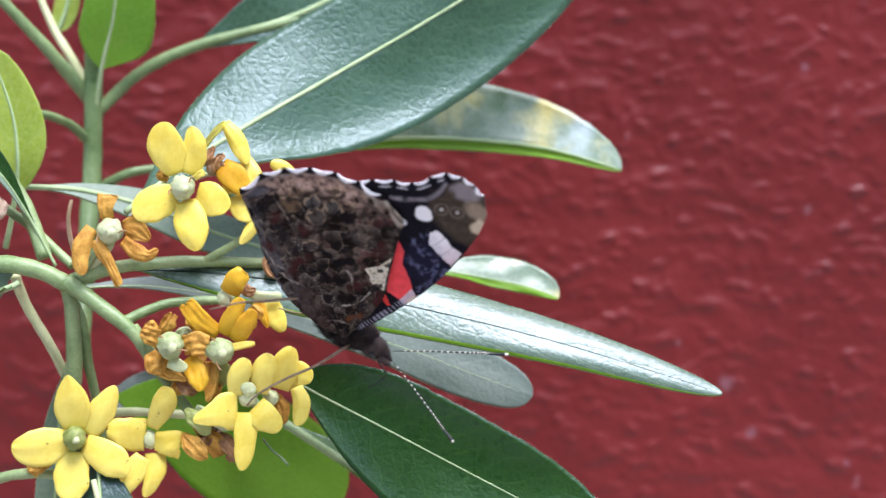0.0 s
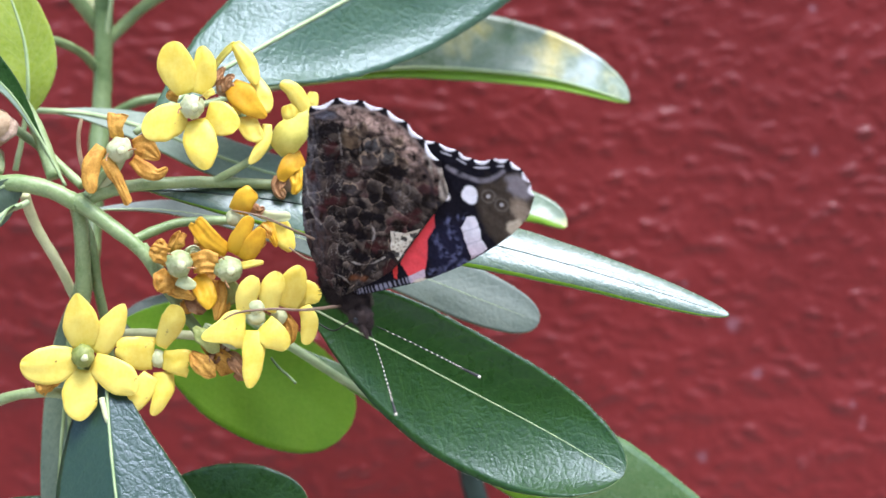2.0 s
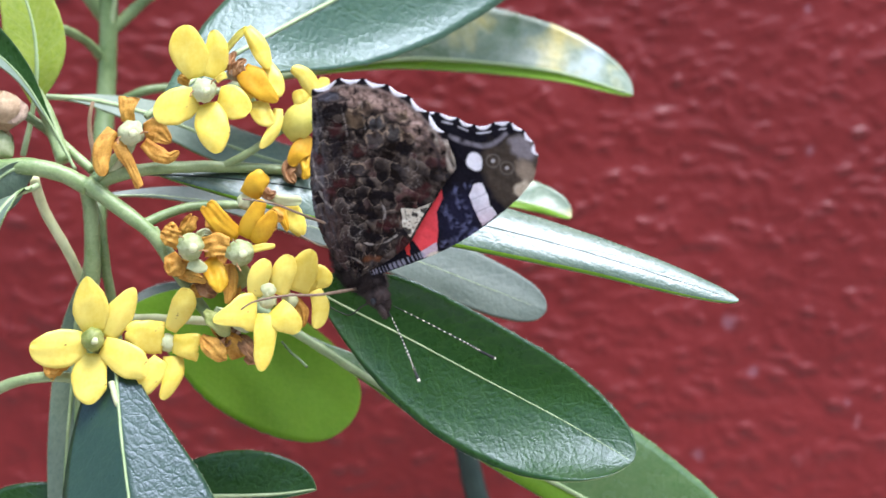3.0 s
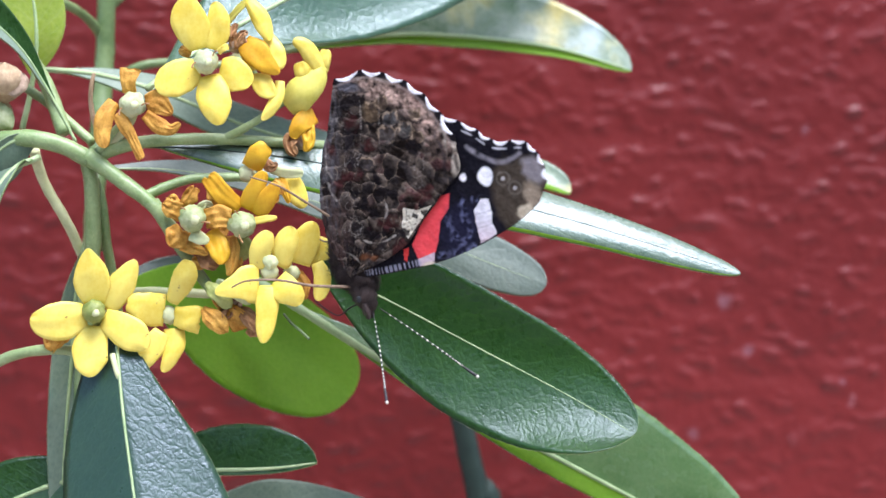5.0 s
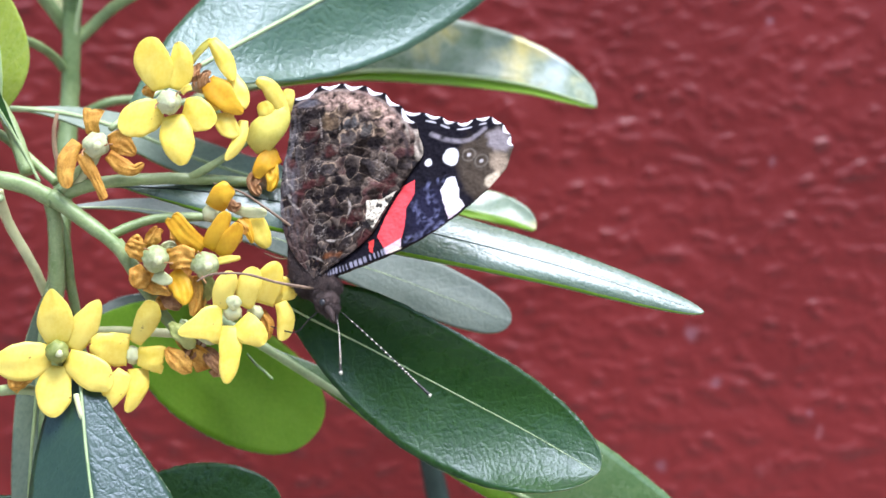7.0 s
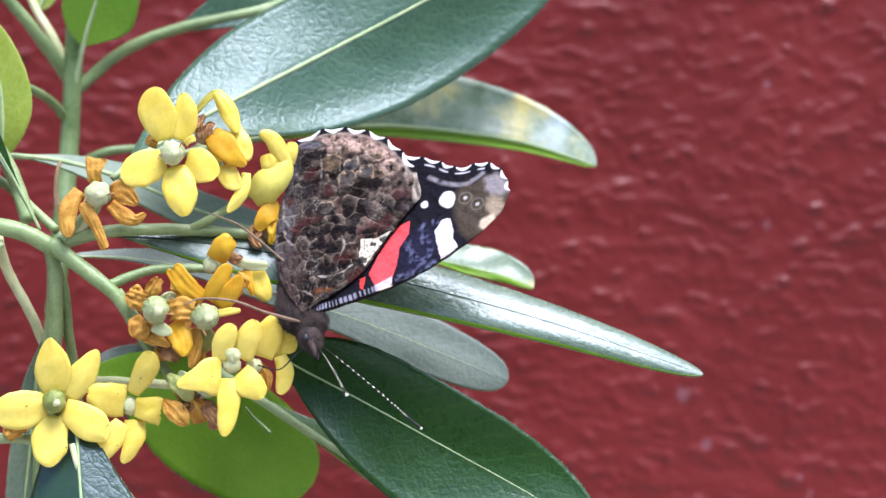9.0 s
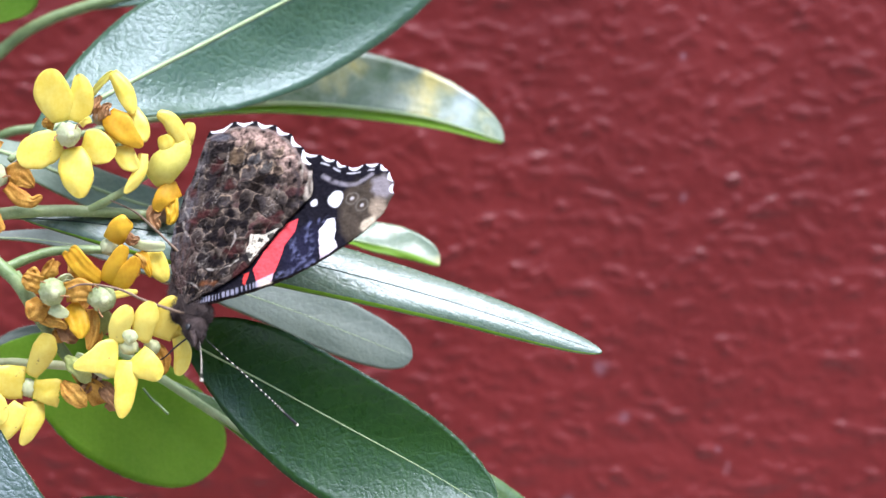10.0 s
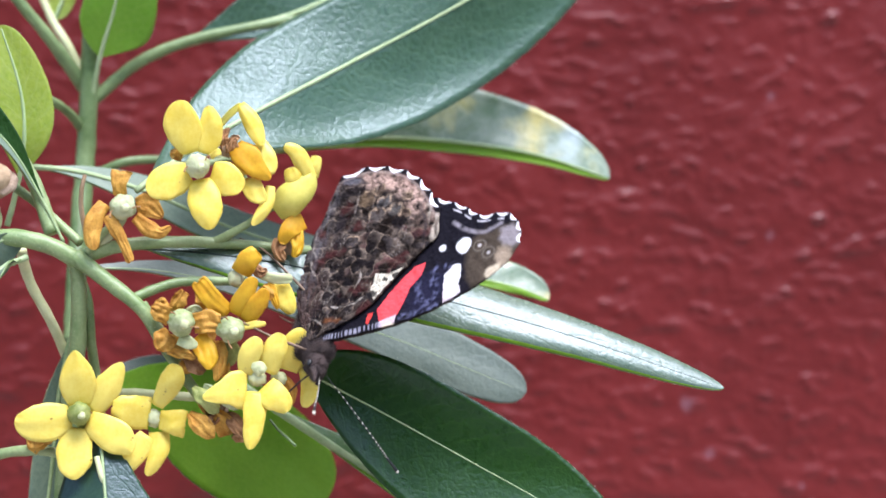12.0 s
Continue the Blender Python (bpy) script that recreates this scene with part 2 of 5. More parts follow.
    "leg": plain("tan_leg", (0.11, 0.07, 0.05), (0.29, 0.20, 0.13), 900, 0.6, 0.3),
}


# ---- building blocks ----
WORLD_AT = {}


def link(name, me, mats, parent, at, label):
    for m in mats:
        me.materials.append(M[m])
    ob = new(name, me)
    WORLD_AT[ob] = Vector(at)
    ob.location = Vector(at) - (WORLD_AT[parent] if parent else Vector())
    ob.parent = parent
    if label:
        ob["label"] = label
    return ob


def part(name, bm, material, parent, label=""):
    """One bmesh, given in millimetres of the world, as one mesh object under its thing or part."""
    mats = material if isinstance(material, tuple) else (material,)
    bm.verts.ensure_lookup_table()
    at = sum((v.co for v in bm.verts), Vector()) / len(bm.verts)
    for v in bm.verts:
        v.co = (v.co - at) * MM
    for f in bm.faces:
        f.smooth = True
    me = bpy.data.meshes.new(name)
    bm.to_mesh(me)
    bm.free()
    return link(name, me, mats, parent, at * MM, label)


def spline(p, t):
    """A curve that passes through all its points."""
    p = [Vector(q) for q in p]
    n = len(p) - 1
    k = min(int(t * n), n - 1)
    f = t * n - k
    a, b, c, d = p[max(k - 1, 0)], p[k], p[k + 1], p[min(k + 2, n)]
    return 0.5 * (2 * b + (c - a) * f + (2 * a - 5 * b + 4 * c - d) * f * f + (3 * b - a - 3 * c + d) * f**3)


def tube(points, r0, r1, rings=16, sides=10, rough=0.06, bm=None, curve=spline, seed=0.0, mats=None):
    """A stem through the points, tapered, closed at both ends and a little uneven."""
    bm = bm or bmesh.new()
    last, first_ring = None, None
    for i in range(rings + 1):
        t = i / rings
        c = curve(points, t)
        d = (curve(points, min(t + 0.02, 1)) - curve(points, max(t - 0.02, 0))).normalized()
        side = d.cross(Vector((0, -1, 0.15))).normalized()
        up = side.cross(d)
        r = r0 + (r1 - r0) * t
        ring = []
        for k in range(sides):
            a = 2 * math.pi * k / sides
            q = c + (side * math.cos(a) + up * math.sin(a)) * r
            q += (q - c) * rough * noise.noise(q * 0.5 + Vector((seed, 0, 0))) * 2
            ring.append(bm.verts.new(q))
        if last:
            for k in range(sides):
                f = bm.faces.new((last[k], last[(k + 1) % sides], ring[(k + 1) % sides], ring[k]))
                if mats:
                    f.material_index = mats(i)
        else:
            first_ring = ring
        last = ring
    bm.faces.new(first_ring[::-1])
    bm.faces.new(last)
    return bm


def blob(c, rx, ry, rz, bm=None, lump=0.1, freq=0.6, seed=0.0, level=3, turn=0.0):
    bm = bm or bmesh.new()
    made = bmesh.ops.create_icosphere(bm, subdivisions=level, radius=1)["verts"]
    m = Euler((0, radians(turn), 0)).to_matrix()
    for v in made:
        n = v.co.copy()
        v.co = m @ Vector((n.x * rx, n.y * ry, n.z * rz)) * (1 + lump * noise.noise(n * 2.2 * freq / 0.6 + Vector((seed, seed, 0)))) + Vector(c)
    return bm


def sheet(rows, thick, bm=None, uvs=None, edge=1, back=1, half=0, strip=0):
    """A blade with two faces and a rim from a grid of (place, normal); rim and back face take their own materials."""
    bm = bm or bmesh.new()
    uv = bm.loops.layers.uv.verify()
    n, k = len(rows), len(rows[0])
    top = [[bm.verts.new(p + nn * thick / 2) for p, nn in row] for row in rows]
    low = [[bm.verts.new(p - nn * thick / 2) for p, nn in row] for row in rows]

    def face(vs, idx, coords=None):
        f = bm.faces.new(vs)
        f.material_index = idx
        for lp, c in zip(f.loops, coords or ()):
            lp[uv].uv = c

    for i in range(n - 1):
        for j in range(k - 1):
            cs = [uvs[a][b] for a, b in ((i, j), (i + 1, j), (i + 1, j + 1), (i, j + 1))] if uvs else None
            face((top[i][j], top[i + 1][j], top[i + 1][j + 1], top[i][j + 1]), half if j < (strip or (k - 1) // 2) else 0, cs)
            face((low[i][j], low[i][j + 1], low[i + 1][j + 1], low[i + 1][j]), back, [cs[0], cs[3], cs[2], cs[1]] if cs else None)
    ring = [(i, 0) for i in range(n)] + [(n - 1, j) for j in range(1, k)] + [(i, k - 1) for i in range(n - 2, -1, -1)] + [(0, j) for j in range(k - 2, 0, -1)]
    for (a, b), (c, d) in zip(ring, ring[1:] + ring[:1]):
        face((top[a][b], low[a][b], low[c][d], top[c][d]), edge)
    return bm


def blade(points, wl, wr, side, peak=0.55, fold=0.1, curl=0.0, wave=0.3, blunt=0.5, n=64, k=18, seed=0.0, stalk=0.06, twist=1.0, peak_left=0.0):
    """The grid of a leaf: a midrib through the points, half-widths on either side, the way across it (at base and tip),
    a V fold along the rib, a curl of the margins and a gentle wave. Positive fold lifts the margins to the face's side."""
    s0, s1 = (Vector(s) for s in (side if isinstance(side[0], tuple) else (side, side)))
    folds, curls = (q if isinstance(q, tuple) else (q, q) for q in (fold, curl))
    rows, uvs = [], []
    for i in range(n + 1):
        u = 1 - (1 - i / n) ** 1.4
        c = spline(points, u)
        d = (spline(points, min(u + 0.02, 1)) - spline(points, max(u - 0.02, 0))).normalized()
        s = s0.lerp(s1, u**twist)
        s = (s - d * s.dot(d)).normalized()
        nor = s.cross(d).normalized()
        if nor.y > 0:
            nor = -nor
        g = max((u - stalk) / (1 - stalk), 0.0)
        shapes = []
        for pk in (peak_left or peak, peak):
            x = g ** (math.log(0.5) / math.log(pk))
            shape = max(math.sin(math.pi * min(x, 1.0)), 0.0) ** (0.62 if g > pk else 1.1 - 0.3 * blunt)
            if g > pk:
                shape = shape * (1 - blunt) + blunt * max(1 - ((g - pk) / (1 - pk)) ** 3.2, 0) ** 0.62
            shapes.append(shape)
        row, uvr = [], []
        for j in range(k + 1):
            v = 2 * j / k - 1
            shape = shapes[0] if v < 0 else shapes[1]
            w = (wl if v < 0 else wr) * max(shape, 0.02)
            lift = folds[v > 0] * abs(v) * w + curls[v > 0] * abs(v) ** 3 * w
            ripple = wave * noise.noise(Vector((u * 5 + seed, v * 1.1, seed * 3))) * shape * (0.4 + abs(v))
            rag = 1 + 0.02 * noise.noise(Vector((u * 40, seed, v))) * abs(v)
            row.append((c + s * v * w * rag + nor * (lift + ripple), nor))
            uvr.append((u, v))
        rows.append(row)
        uvs.append(uvr)
    return rows, uvs


def hairs(rows, ob, seed):
    """Fine pale down along both margins of a leaf."""
    rs, bm = random.Random(seed), bmesh.new()
    for col, inner in ((0, 1), (-1, -2)):
        for i in range(3, len(rows) - 1):
            a, b = rows[i][col][0], rows[i + 1][col][0]
            out = (a - rows[i][inner][0]).normalized()
            for _ in range(max(int((b - a).length / 0.2), 1)):
                p = a.lerp(b, rs.random())
                d = (out + Vector([rs.uniform(-0.6, 0.6) for _ in range(3)])).normalized() * rs.uniform(0.1, 0.42)
                s = d.cross(Vector((0.2, 1, 0.1))).normalized() * 0.010
                q = d.cross(s).normalized() * 0.010
                tip = bm.verts.new(p + d)
                vs = [bm.verts.new(p + o) for o in (s, q - s, -q - s)]
                for k in range(3):
                    bm.faces.new((vs[k], vs[(k + 1) % 3], tip))
    tagged(part("leaf_down", bm, "cream", ob, "fine pale down on the margin"), kind="stuff")


def leaf(points, wl, wr, side, face="leaf", under="leaf_back", rib=0.55, label="", low="", rib_mat="rib", strip=0, **more):
    rows, uvs = blade(points, wl, wr, side, **more)
    bm = sheet(rows, 0.35, uvs=uvs, edge=2, half=3 if low else 0, strip=strip)
    ob = part("leaf", bm, (face, under, "rim", low or face), shrub, label)
    if rib < 0.1:
        return ob
    mid = len(rows[0]) // 2
    last = len(rows) - 2
    line = [rows[i][mid][0] + rows[i][mid][1] * 0.14 for i in range(0, last, 4)]
    part("midrib", tube(line, rib, rib * 0.25, 40, 6), rib_mat, ob, "pale raised midrib" if rib_mat == "rib" else "dark creased midrib")
    hairs(rows, ob, more.get("seed", 0))
    return ob


def stem(points, r0, r1, material="stem", label="", name="stem", rings=24, sides=12):
    ob = part(name, tube(points, r0, r1, rings, sides), material, shrub, label)
    if material in ("stem", "pistil"):
        rs, bm = random.Random(int(r0 * 1000) + len(points)), bmesh.new()
        size = sum((Vector(a) - Vector(b)).length for a, b in zip(points, points[1:]) if a[2] > -80)
        for _ in range(int(size * 9)):
            t = rs.random()
            c = spline(points, t)
            if c.z < -80:
                continue
            n = Vector([rs.uniform(-1, 1) for _ in range(3)]).normalized()
            d = (spline(points, min(t + 0.02, 1)) - spline(points, max(t - 0.02, 0))).normalized()
            n = (n - d * n.dot(d)).normalized()
            p = c + n * (r0 + (r1 - r0) * t) * 0.97
            e = (n + Vector([rs.uniform(-0.5, 0.5) for _ in range(3)])).normalized() * rs.uniform(0.1, 0.34)
            s = e.cross(d).normalized() * 0.012
            q = e.cross(s).normalized() * 0.012
            tip = bm.verts.new(p + e)
            vs = [bm.verts.new(p + o) for o in (s, q - s, -q - s)]
            for k in range(3):
                bm.faces.new((vs[k], vs[(k + 1) % 3], tip))
        tagged(part("stem_down", bm, "cream", ob, "fine pale down on the stem"), kind="stuff")
    return ob


def petal(base, tip, half, parent, material="petal", bow=0.6, cup=0.12, side=None, crumple=0.0, seed=0.0, narrow=0.35, name="petal"):
    """One thick petal from base to tip; bow lifts its middle to the viewer, cup hollows it."""
    base, tip = Vector(base), Vector(tip)
    d = tip - base
    s = Vector(side) if side else d.cross(Vector((0, -1, 0)))
    s = (s - d.normalized() * s.dot(d.normalized())).normalized()
    nor = s.cross(d.normalized())
    if nor.y > 0:
        s, nor = -s, -nor
    rows = []
    n, k = (16, 14) if crumple else (14, 8)
    for i in range(n + 1):
        u = 1 - (1 - i / n) ** 1.8
        grow = min(u / 0.5, 1.0)
        w = half * ((narrow + (1 - narrow) * grow * (2 - grow)) if u < 0.5 else math.sqrt(max(1 - ((u - 0.5) / 0.502) ** 3.4, 0.0)))
        row = []
        for j in range(k + 1):
            v = 2 * j / k - 1
            if crumple > 0.26:
                w = half * (0.42 + 0.5 * u) * min(1.0, (1.02 - u) * 9)
            p = base + d * (u - 0.03 * v * v * u) + s * v * w + nor * (bow * math.sin(math.pi * u) - cup * v * v * w)
            if crumple:
                q = Vector((u * 4, v * 2.2, seed * 7))
                p += crumple * (nor * noise.noise(q) * 2 + s * noise.noise(q + Vector((9, 0, 0))) * 1.2)
                p += nor * 0.16 * math.sin(v * 11 + seed * 3) * min(u * 2, 1.0) + nor * 0.9 * crumple * math.sin(u * 5 + seed)
                p += crumple * nor * 0.9 * noise.noise(Vector((u * 2.5 + seed, v * 6.5, seed))) + d * crumple * 0.18 * u * noise.noise(Vector((v * 4, seed, 2)))
            else:
                q = Vector((u * 2.6, v * 1.3, seed * 5))
                p += nor * 0.45 * noise.noise(q) + s * 0.3 * w * noise.noise(q + Vector((4, 0, 0))) - nor * 0.4 * max(u - 0.75, 0) ** 1.5 * 3
            row.append((p, nor))
        rows.append(row)
    return part(name, sheet(rows, 0.16 if crumple else 0.28, edge=0, back=0), material, parent)


# ---- the wall and the ground ----
def plaster_wall():
    """Rough render coat, modelled lump by lump where it is seen and plain beyond."""
    y0 = 90.0
    xs = np.r_[-2500, -900, -300, -160, np.arange(-115, 145.1, 0.55), 190, 330, 900, 2500]
    zs = np.r_[-700, -400, -160, np.arange(-82, 82.1, 0.55), 160, 500, 1900]
    X, Z = np.meshgrid(xs, zs)
    Yv = np.zeros_like(X)
    inside = (X > -116) & (X < 146) & (Z > -83) & (Z < 83)
    for i, j in zip(*np.nonzero(inside)):
        x, z = X[i, j], Z[i, j]
        w = noise.noise((x * 0.06, z * 0.06, 4.0)) * 3
        a = noise.noise((x * 0.10 + w * 0.25, z * 0.17 + w * 0.2, 1.0))
        b = noise.noise((x * 0.30 + z * 0.12 + w * 0.35, z * 0.44 - x * 0.05 + w * 0.45, 7.0)) + 0.4 * noise.noise((x * 0.09, z * 0.1, 5.0))
        e = noise.noise((x * 1.1 + w * 0.3, z * 1.4, 9.0))
        lump = max(b - 0.14, 0.0) ** 0.75
        Yv[i, j] = -(0.34 * a + 0.42 * lump - 0.25 * max(-b - 0.3, 0.0) + 0.12 * e * (0.4 + lump))
    # grains of coarse sand standing out of the coat, some drawn out sideways by the float
    rs = np.random.RandomState(8)
    for k in range(3500):
        gx, gz = rs.uniform(-114, 144), rs.uniform(-81, 81)
        wide, tall, high = rs.uniform(0.55, 1.7), rs.uniform(0.45, 0.8), rs.uniform(0.1, 0.58) ** 1.4
        lean = rs.uniform(-0.35, 0.35)
        if k % 9 == 0:
            wide, tall, high = rs.uniform(1.6, 3.6), rs.uniform(0.6, 1.0), rs.uniform(0.12, 0.32)
        i0, i1 = np.searchsorted(zs, (gz - 4, gz + 4))
        j0, j1 = np.searchsorted(xs, (gx - 6, gx + 6))
        dx, dz = X[i0:i1, j0:j1] - gx, Z[i0:i1, j0:j1] - gz
        Yv[i0:i1, j0:j1] -= high * np.exp(-((dx / wide) ** 2) - ((dz - lean * dx) / tall) ** 2)
    nz, nx = X.shape
    co = np.stack([X, y0 + Yv, Z], -1).reshape(-1, 3) * MM
    idx = np.arange(nz * nx).reshape(nz, nx)
    quads = np.stack([idx[:-1, :-1], idx[:-1, 1:], idx[1:, 1:], idx[1:, :-1]], -1).reshape(-1, 4)
    n = len(co)
    back = [(-2.5, 0.34, -0.7), (2.5, 0.34, -0.7), (2.5, 0.34, 1.9), (-2.5, 0.34, 1.9)]
    verts = [tuple(v) for v in co] + back
    faces = [tuple(int(v) for v in q) for q in quads]
    b0, b1, b2, b3 = n, n + 1, n + 2, n + 3
    faces.append((b1, b0, b3, b2))
    bottom, top = [int(v) for v in idx[0]], [int(v) for v in idx[-1]]
    left, right = [int(v) for v in idx[:, 0]], [int(v) for v in idx[:, -1]]
    faces += [tuple(bottom[::-1] + [b0, b1]), tuple(top + [b2, b3]), tuple(left + [b3, b0]), tuple(right[::-1] + [b1, b2])]
    me = bpy.data.meshes.new("wall")
    me.from_pydata(verts, [], faces)
    me.polygons.foreach_set("use_smooth", [True] * len(me.polygons))
    ob = link("wall", me, ("wall",), None, (0, 0, 0), "")
    tagged(ob, "rough plastered garden wall painted dark red", "wall", kind="structure")


plaster_wall()
# added out of view: keeps low sky out of the leaves' reflections
bm = bmesh.new()
bmesh.ops.create_cube(bm, size=1, matrix=Matrix.Translation((0, -2700, 300)) @ Matrix.Diagonal((9000, 200, 2000, 1)))
bmesh.ops.bevel(bm, geom=bm.edges[:], offset=12, segments=2, affect="EDGES")
tagged(part("wall_behind", bm, "render_grey", None), "plain grey-brown unseen wall, added to darken reflections", "wall", kind="structure")
# ground out of view, its pale colour chosen to bounce light upwards
bm = bmesh.new()
g = 40
vs = [[bm.verts.new(((-1 + 2 * i / g) ** 3 * 60e3, (-1 + 2 * j / g) ** 3 * 60e3, -700 + (8 * noise.noise((i * 0.9, j * 0.9, 0)) if 3 < i < g - 3 else 0))) for j in range(g + 1)] for i in range(g + 1)]
for i in range(g):
    for j in range(g):
        bm.faces.new((vs[i][j], vs[i + 1][j], vs[i + 1][j + 1], vs[i][j + 1]))
tagged(part("ground", bm, "paving", None), "unseen ground at the foot of the wall, made pale to bounce light", "ground", kind="structure")

# ---- the shrub ----
shrub = new("shrub")
shrub.location = Vector((-52, 4, -703)) * MM
WORLD_AT[shrub] = shrub.location.copy()
tagged(shrub, "flowering evergreen shrub with leathery leaves and yellow flowers", "shrub")

# stems
stem([(-80.6, 10.0, -5.5), (-69.2, 6.0, 7.6), (-59.9, 3.0, 9.9), (-53.5, 2.0, 8.9), (-48.6, 2.0, 6.5)], 1.5, 1.35, label="grey-green arching branch")
stem([(-49.3, 3.0, 7.0), (-48.5, 4.0, 2.6), (-48.5, 6.0, -6.4), (-49.7, 8.0, -18.2), (-51, 12, -60), (-50, 8, -200), (-52, 4, -710)], 1.1, 1.9, "stem", "upright main stem", rings=60)
stem([(-49.0, 2.0, 7.2), (-43.6, 1.0, 3.2), (-38.1, 0.0, -1.2), (-34.2, 1.0, -7.4), (-27.5, 2.0, -16.8)], 1.4, 0.8)
stem([(-49.1, 5.0, 5.3), (-47.1, 6.0, -0.1), (-46.6, 8.0, -6.4), (-45.6, 10.0, -12.8), (-44.4, 12.0, -23.8)], 0.9, 0.8)
stem([(-47.8, 3.0, 7.2), (-42.0, 3.0, 9.0), (-34.8, 4.0, 9.8), (-25.0, 6.0, 9.8), (-11.4, 8.0, 9.0)], 1.2, 0.8)
stem([(-28.1, 5.6, 9.5), (-23.1, 5.0, 12.2), (-17.7, 6.0, 15.9)], 0.75, 0.55, name="flower_stalk")
stem([(-23.2, 6.0, 20.9), (-20.5, 7.0, 18.2), (-15.0, 8.0, 17.0)], 0.8, 0.6, name="flower_stalk")
stem([(-40.1, 1.0, 0.5), (-33.0, 3.0, 3.3), (-24.0, 4.0, 3.7)], 0.85, 0.7, name="flower_stalk")
stem([(-47.2, 2.0, 7.9), (-45.0, 2.0, 10.6), (-42.8, 2.0, 12.8)], 0.7, 0.6, name="flower_stalk")
stem([(-38.2, 1.0, -0.2), (-35.5, 0.0, -3.8), (-32.8, 0.0, -6.5)], 0.8, 0.6, name="flower_stalk")
stem([(-46.7, 12.0, -15.1), (-39.7, 10.0, -14.6), (-30.5, 8.0, -15.0), (-24.9, 5.0, -14.6)], 0.75, 0.7, "pistil", name="flower_stalk")
stem([(-53.0, 6.0, 10.8), (-55.8, 8.0, 18.2), (-58.4, 9.0, 22.8), (-62.5, 9.0, 27.4), (-67.8, 8.0, 32.3)], 1.3, 0.8)
stem([(-61.0, 12.0, 19.4), (-55.7, 10.0, 15.6), (-48.5, 6.0, 9.4)], 0.75, 0.75)
stem([(-57.9, 6.0, 8.2), (-56.6, 9.0, 3.1), (-52.5, 10.0, -4.5), (-50.4, 12.0, -10.0)], 0.9, 0.8, "pistil")
stem([(-71.2, 8.0, -30.0), (-61.9, 6.0, -25.0), (-53.6, 4.0, -23.8), (-46.5, 4.0, -25.4)], 0.95, 0.8)
stem([(-47.6, 0.0, 20.1), (-48.1, 0.0, 17.6), (-48.1, 1.0, 14.5), (-47.2, 2.0, 10.1)], 0.3, 0.45, "dry_pale", "dry brown stalk")
stem([(-48.9, 41.0, 70.4), (-49.4, 41.0, 52.7), (-49.8, 41.0, 35.0), (-50.2, 40.0, 22.2), (-50.7, 34.0, 7.6), (-50.4, 24.0, -7.3)], 1.6, 1.8, "stem_back", "upright stem behind the flowers", rings=40)
stem([(-50.1, 41.5, 34.2), (-42.4, 42.0, 41.4), (-34.6, 43.0, 45.6), (-24.7, 44.0, 48.5), (-13.9, 46.0, 51.1)], 1.15, 0.9, "stem_back")
stem([(-50.5, 42.5, 37.2), (-55.6, 38.0, 44.3), (-60.1, 36.0, 49.6), (-66.4, 34.0, 56.8)], 1.25, 0.9, "stem_back")
stem([(-50.0, 41.5, 37.8), (-53.8, 42.0, 45.0), (-57.0, 44.0, 50.1), (-60.6, 46.0, 58.2)], 0.9, 0.6, "pistil")
stem([(-50.1, 42.5, 28.9), (-52.7, 37.0, 32.5), (-56.4, 30.0, 34.5), (-59.6, 26.0, 34.7)], 0.9, 0.7, "stem_back")
stem([(-50.2, 41.5, 21.2), (-43.9, 40.0, 24.3), (-37.7, 42.0, 25.2), (-33.0, 44.0, 24.9)], 0.9, 0.7, "stem_back")
stem([(8.8, 62.0, -18.9), (12.8, 64.0, -37.6), (16.2, 66.0, -53.4), (21.2, 68.0, -76.7), (42, 62, -300), (50, 50, -706)], 1.9, 2.6, "stem_dark", "dark green bare stem close to the wall", rings=40)

# leaves: midrib points, half-widths, the way across
leaf([(-39.7, 5.0, 17.8), (-31.5, 11.0, 24.8), (-20.7, 17.5, 32.0), (-5.8, 25.0, 40.9), (15.4, 32.0, 53.6), (39.1, 37.0, 69.5)], 14.6, 11.8, ((0.1, 0.70, 0.62), (0.46, 0.0, 0.86)), "leaf_blue", twist=1.2, peak=0.52, peak_left=0.66, fold=(-0.25, -0.04), curl=(0.2, 0.0), label="large grey-green leaf with a shiny quilted face", seed=1, blunt=0.45)
# low in the brighter green: light through the turned-up underside, put into the colour
leaf([(-32.5, 30.0, 23.1), (-19.3, 34.0, 26.4), (-2.9, 38.0, 29.4), (12.8, 42.0, 29.7), (28.7, 44.0, 27.9), (42.5, 44.0, 23.8)], 2.1, 11.3, ((0, 0.34, 0.94), (0, 0.28, 0.95)), "leaf_mottled", "leaf_backlit", low="leaf_backlit", peak=0.5, peak_left=0.58, fold=-0.1, curl=0.12, wave=0.9, label="pale leaf mottled with yellow", seed=2, blunt=0.05)
leaf([(-40.7, 6.0, 8.7), (-28.4, 6.0, 8.1), (-14.7, 6.0, 6.4), (7.1, 4.0, 2.0), (30.4, 2.0, -4.0), (55.2, 0.0, -12.0)], 5.2, 5.6, ((0, 0.49, 0.87), (0, 0.48, 0.87)), "leaf_gloss", "leaf_backlit", rib=0.2, rib_mat="stem_dark", low="leaf_backlit", strip=1, peak=0.5, peak_left=0.45, fold=(0.06, -0.06), curl=(-0.16, -0.2), wave=0.5, label="long narrow pointed leaf, glossy", seed=3, blunt=0.0)
